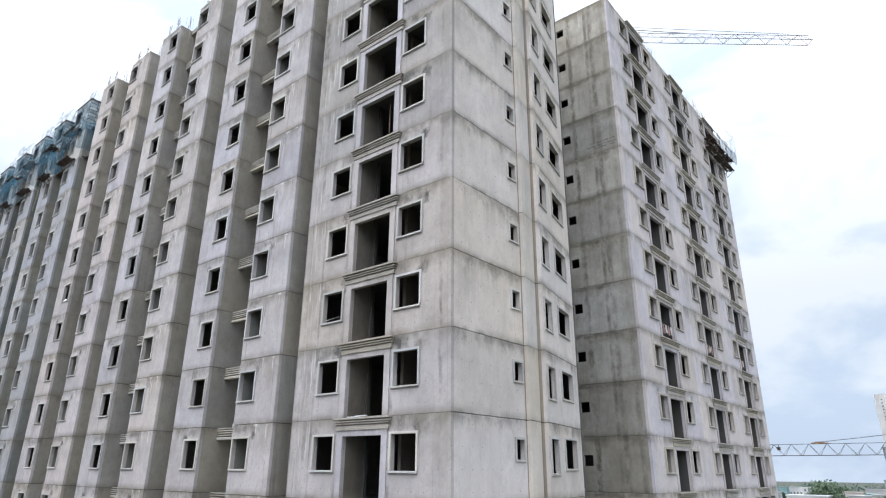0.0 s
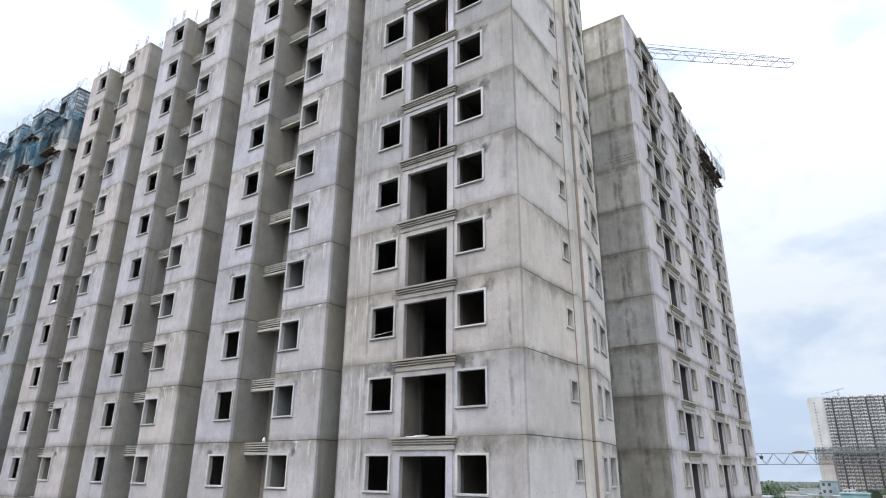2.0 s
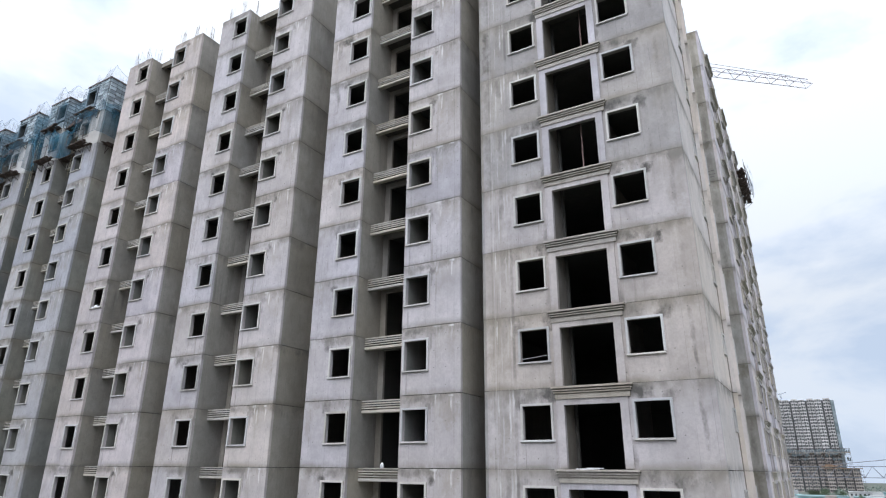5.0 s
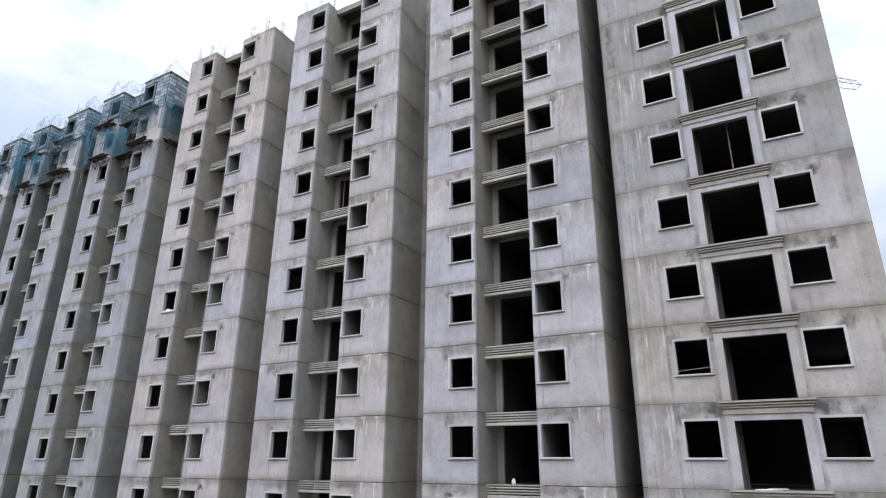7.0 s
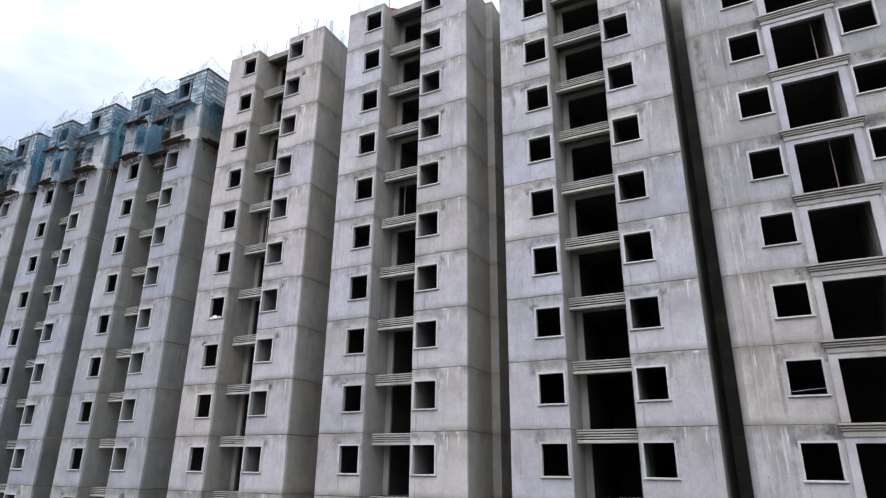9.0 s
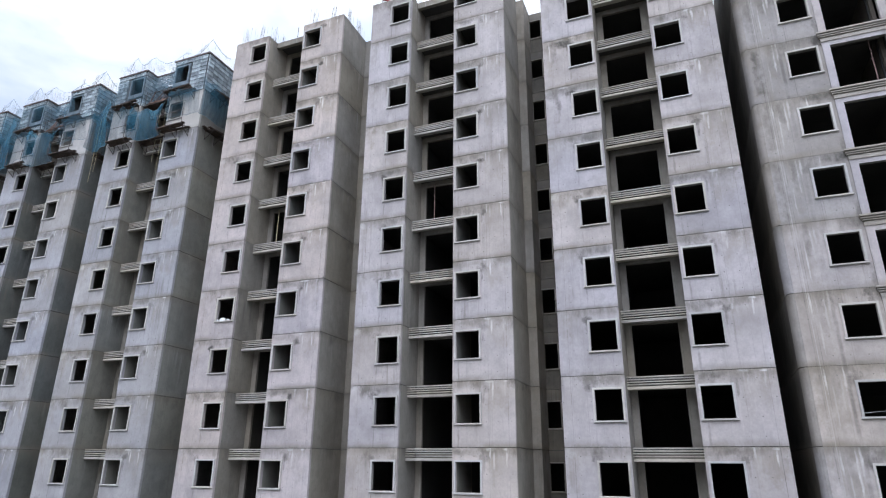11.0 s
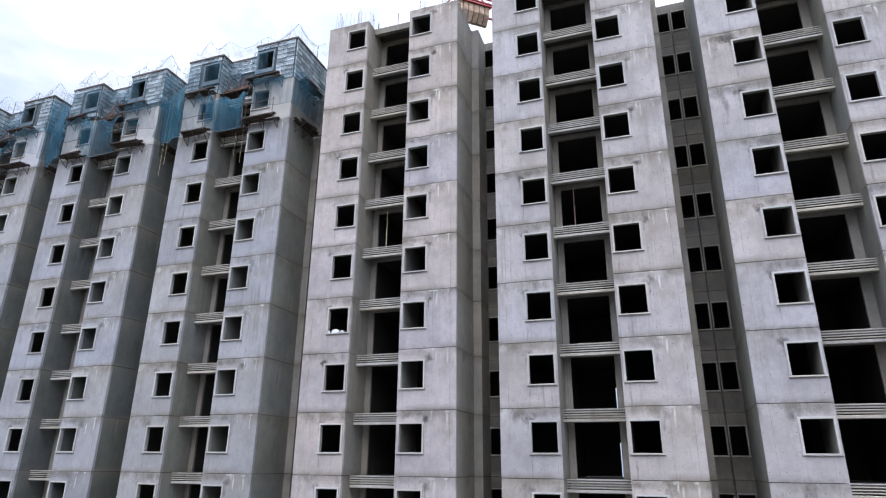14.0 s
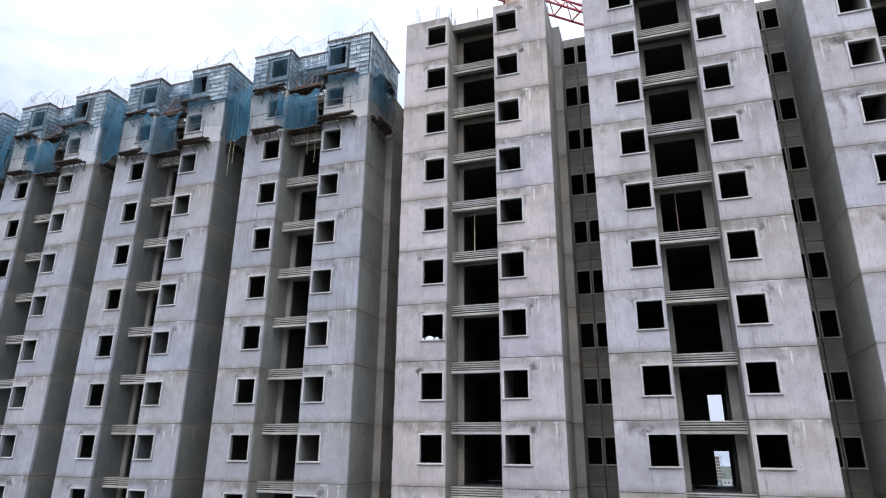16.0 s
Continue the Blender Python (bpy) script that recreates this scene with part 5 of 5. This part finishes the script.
for k, z in ((0, 24.0), (1, 23.95), (2, 23.9)):
    y = A_Y + A_LEAD + k * A_PITCH + EB[0]
    ob = new("clothes_line", make("clothes_line", STEEL, balcony_line))
    ob.matrix_world = pose(A_X - 0.04, y, 24.95, 0, 0, 90)
    tagged(ob, "thin line stretched across a balcony opening", "line", "balcony clothes lines")
    for i, word in enumerate(("faded red", "off-white", "faded red", "off-white")[: 4 - k]):
        ob = new("hanging_cloth", make("hanging_cloth", CLOTH[word], cloth, 0.34, 0.62 - 0.1 * (i % 2), i + k))
        ob.matrix_world = pose(A_X - 0.02, y + 0.25 + 0.45 * i, 24.95, 0, 0, 90)
        tagged(ob, word + " washing hung on a balcony line", "cloth", "washing on the balcony lines")


# ---- distance ----
FLOOR_H = 3.2
FARDECK = grained("far_scaffold_net", (0.10, 0.13, 0.14), (0.26, 0.29, 0.30), 0.9, 0.0, 0.3)
FARTIMBER = grained("far_shutter_timber", (0.30, 0.20, 0.12), (0.42, 0.32, 0.22), 0.9, 0.0, 0.3)


def far_windows(bm, x0, z0, floors, rng):
    """Three openings a floor on one bay, the middle one a deeper balcony door."""
    for f in range(floors):
        z = z0 + FLOOR_H * f
        for x, w, h in ((0.25, 1.5, 1.85), (2.2, 1.6, 2.3), (4.25, 1.5, 1.85)):
            box(bm, x0 + x, x0 + x + w, -0.12, 0.0, z, z + h)
            if rng.random() < 0.45:
                box(bm, x0 + x - 0.3, x0 + x + w + 0.3, -0.5, -0.1, z - 0.35, z - 0.12)


BX, BY = -23.9, 760.1
BZ = lie(BX, BY) + 4.0
block = thing("apartment_block", "distant pale unfinished high-rise housing block ringed by a scaffold deck", "building", (BX, BY, BZ))
rng = random.Random(1)
# Recess shade between the bays is painted as a near-black wall.
piece("wall", make("wall", FARDARK, box, -29.5, 29.5, 1.6, 22, 0, 90.5), block, label="dark recessed wall between the bays")
for c in range(8):
    x = -29.2 + 7.35 * c + (0.55 if c % 2 else 0.0)
    bw = 6.0
    for za, zb, mt in ((0, 39.5, FARRAW), (39.52, 91.5 + 0.8 * (c % 2), FARWALL)):
        b = piece("bay", make("bay", mt, box, x, x + bw, 0, 1.5, za, zb), block)
        ob = piece("window", make("window", FARDARK, far_windows, x, za + 1.2, 12 if za == 0 else 16, rng), b)
        ob["kind"] = "stuff"
b = piece("gable", make("gable", FARWALL, box, -44.5, -29.5, 3, 22, 0, 92), block)
piece("window", make("window", FARDARK, lambda bm: [box(bm, -39.2, -38.0, 2.88, 3.0, 2.6 + FLOOR_H * f, 3.6 + FLOOR_H * f) for f in range(27)]), b)["kind"] = "stuff"
piece("side_bay", make("side_bay", FARDECK, box, 29.52, 32.5, 2.2, 20, 0, 90.0), block)


def scaffold(bm):
    rng = random.Random(3)
    for i in range(64):
        x = -46 + 84 * i / 63
        rod(bm, (x, -2.2, 26), (x + rng.uniform(-0.3, 0.3), -2.2, 41.5 + rng.uniform(0.2, 2.2)), 0.10, 3)
    for z in range(27, 43, 3):
        rod(bm, (-46, -2.2, z), (38, -2.2, z + rng.uniform(-0.2, 0.2)), 0.13, 3)


def deck_net(bm):
    rng = random.Random(4)
    for i in range(42):
        x = -46 + 2.0 * i
        box(bm, x, x + rng.uniform(1.4, 2.0), -2.1, -1.9, 36.5 + rng.uniform(-2.5, 1.5), 41.2 + rng.uniform(-0.8, 0.8))
        if rng.random() < 0.55:
            box(bm, x, x + rng.uniform(0.8, 1.8), -2.1, -1.9, 30.5 + rng.uniform(-1.5, 1.5), 33.0 + rng.uniform(-0.8, 0.8))


def annex_scaffold(bm):
    for i in range(20):
        x = 12 + 33 * i / 19
        rod(bm, (x, -11.5, 0), (x, -11.5, 25.5 + (i * 7 % 5) * 0.4), 0.10, 3)
    for z in range(2, 26, 3):
        rod(bm, (12, -11.5, z), (45, -11.5, z), 0.13, 3)


piece("scaffold", make("scaffold", STEEL, scaffold), block)["kind"] = "stuff"
piece("scaffold_deck", make("scaffold_deck", FARTIMBER, box, -46, 38, -2.4, -0.2, 37.6, 38.0), block)
piece("scaffold_net", make("scaffold_net", FARDECK, deck_net), block)["kind"] = "stuff"
for c in range(4):
    x = 14.2 + 7.5 * c
    b = piece("annex", make("annex", FARRAW, box, x, x + 6.0, -10, -0.2, 0, 22.5), block)
    piece("window", make("window", FARDARK, lambda bm: [box(bm, x + u, x + u + 1.4, -10.12, -10.0, 1.2 + FLOOR_H * f, 3.0 + FLOOR_H * f) for f in range(7) for u in (0.5, 2.4, 4.3)]), b)["kind"] = "stuff"
# The annex recesses likewise have their shade painted near black.
piece("annex_wall", make("annex_wall", FARDARK, box, 14.3, 42.5, -8.6, -0.25, 0, 22.4), block, label="dark recessed wall between the annex bays")
piece("annex_roof", make("annex_roof", FARTIMBER, box, 12.5, 45, -10.8, -0.2, 22.5, 23.3), block, label="orange-brown shuttering on the annex")
piece("annex", make("annex", FARRAW, box, -42, -31, -1.5, 2.9, 0, 34), block)
piece("scaffold", make("scaffold", STEEL, annex_scaffold), block)["kind"] = "stuff"
crane3 = thing("tower_crane", "tiny distant crane on a high-rise roof", "crane", (-39.5, 770, BZ + 89.9))
piece("mast", make("mast", GREY, mast, 0, 0, 0, 9, 1.4, 0.12), crane3)
piece("jib", make("jib", GREY, truss, (-16, 0, 5.5), (6, 0, 10.5), 1.0, 1.0, 2.5, 0.10), crane3)

rng = random.Random(12)
lots = [(-16.5, 250, 8.0, 11.5, TEALWALL), (-31.0, 350, 7.0, 15.0, HOUSEWALL)]
for i in range(64):
    d = rng.uniform(200, 640)
    lots.append((rng.uniform(-0.26, 0.10) * d, d, rng.uniform(7, 16), rng.uniform(4.0, 9.5), rng.choice((PALEWALL, PALEWALL, PALEWALL, HOUSEWALL, FARRAW, TEALWALL))))
for x, d, w, h, paint in lots:

    def house(bm):
        box(bm, -w / 2, w / 2, 0, 9, 0, h)
        box(bm, -w / 2 - 0.3, w / 2 + 0.3, -0.3, 9.3, h, h + 0.35)

    def openings(bm):
        for u in range(int(w / 2.4)):
            for v in range(max(1, int(h / 3))):
                box(bm, -w / 2 + 0.8 + 2.4 * u, -w / 2 + 1.9 + 2.4 * u, -0.06, 0, 1.0 + 3 * v, 2.3 + 3 * v)

    t = thing("house", "distant low flat-roofed house among trees", "house", (x, d, lie(x, d) - 0.3), group="houses in the distance")
    piece("wall", make("wall", paint, house), t)
    piece("window", make("window", FARDARK, openings), t)["kind"] = "stuff"


def leaf_clump(bm, c, r, n_, rng):
    for _ in range(n_):
        d = Vector((rng.gauss(0, 1), rng.gauss(0, 1), rng.gauss(0, 0.8))).normalized()
        p = c + d * r * rng.uniform(0.55, 1.05)
        s_ = r * rng.uniform(0.10, 0.22)
        u = Vector((rng.uniform(-1, 1), rng.uniform(-1, 1), rng.uniform(-1, 1))).normalized()
        v = u.orthogonal().normalized()
        q = [bm.verts.new(p + s_ * e) for e in (u, v, -u, -v)]
        bm.faces.new(q)


def crown(bm, h, spread_, n_, per, rng):
    for _ in range(n_):
        a, r = rng.uniform(0, 6.28), spread_ * math.sqrt(rng.random())
        c = Vector((r * math.cos(a), r * math.sin(a), h * rng.uniform(0.45, 0.9) - 0.25 * r))
        leaf_clump(bm, c, spread_ * rng.uniform(0.28, 0.45), per, rng)


def trunk(bm, h):
    rings = []
    for i in range(5):
        z, r = h * 0.6 * i / 4, 0.022 * h * (1.25 - 0.2 * i)
        rings.append([bm.verts.new((r * math.cos(a) + 0.012 * h * math.sin(i), r * math.sin(a), z)) for a in [6.283 * j / 7 for j in range(7)]])
    for a, b in zip(rings, rings[1:]):
        for j in range(7):
            bm.faces.new((a[j], a[(j + 1) % 7], b[(j + 1) % 7], b[j]))
    for a in (0.4, 2.3, 4.4):
        rod(bm, (0, 0, h * 0.4), (0.2 * h * math.cos(a), 0.2 * h * math.sin(a), h * 0.68), 0.01 * h)


TREES = []
for i in range(4):
    rng = random.Random(60 + i)
    TREES.append((make("crown", LEAF, crown, 10, 4.2, 26, 60, rng), make("trunk", PLANK, trunk, 10)))
rng = random.Random(5)
spots = [(-49.0, 300, 1.58), (-45.0, 260, 0.9), (36.0, 420, 1.3), (-62.0, 330, 0.9), (-20.0, 420, 0.9)]
for _ in range(60):
    d = rng.uniform(330, 720)
    spots.append((rng.uniform(-0.27, 0.09) * d, d, rng.uniform(0.55, 0.95)))
for i, (x, y, sc) in enumerate(spots):
    t = thing("tree", "broad dark green leafy tree beyond the site", "tree", (x, y, lie(x, y) - 0.3), 57.0 * i, group="trees in the distance")
    t.scale = (0.85 * sc, 0.85 * sc, sc)
    c, b = TREES[i % 4]
    piece("crown", c, t)
    piece("trunk", b, t)


def treeline(bm):
    rng = random.Random(31)
    for i in range(300):
        x, y = rng.uniform(-420, 170), rng.uniform(650, 1150)
        r = rng.uniform(3.5, 6.5)
        leaf_clump(bm, Vector((x, y, lie(x, y) + rng.uniform(2.5, 7.0))), r, 22, rng)


tagged(new("far_trees", make("far_trees", FARLEAF, treeline)), "hazy dark band of distant trees", "trees", kind="stuff")
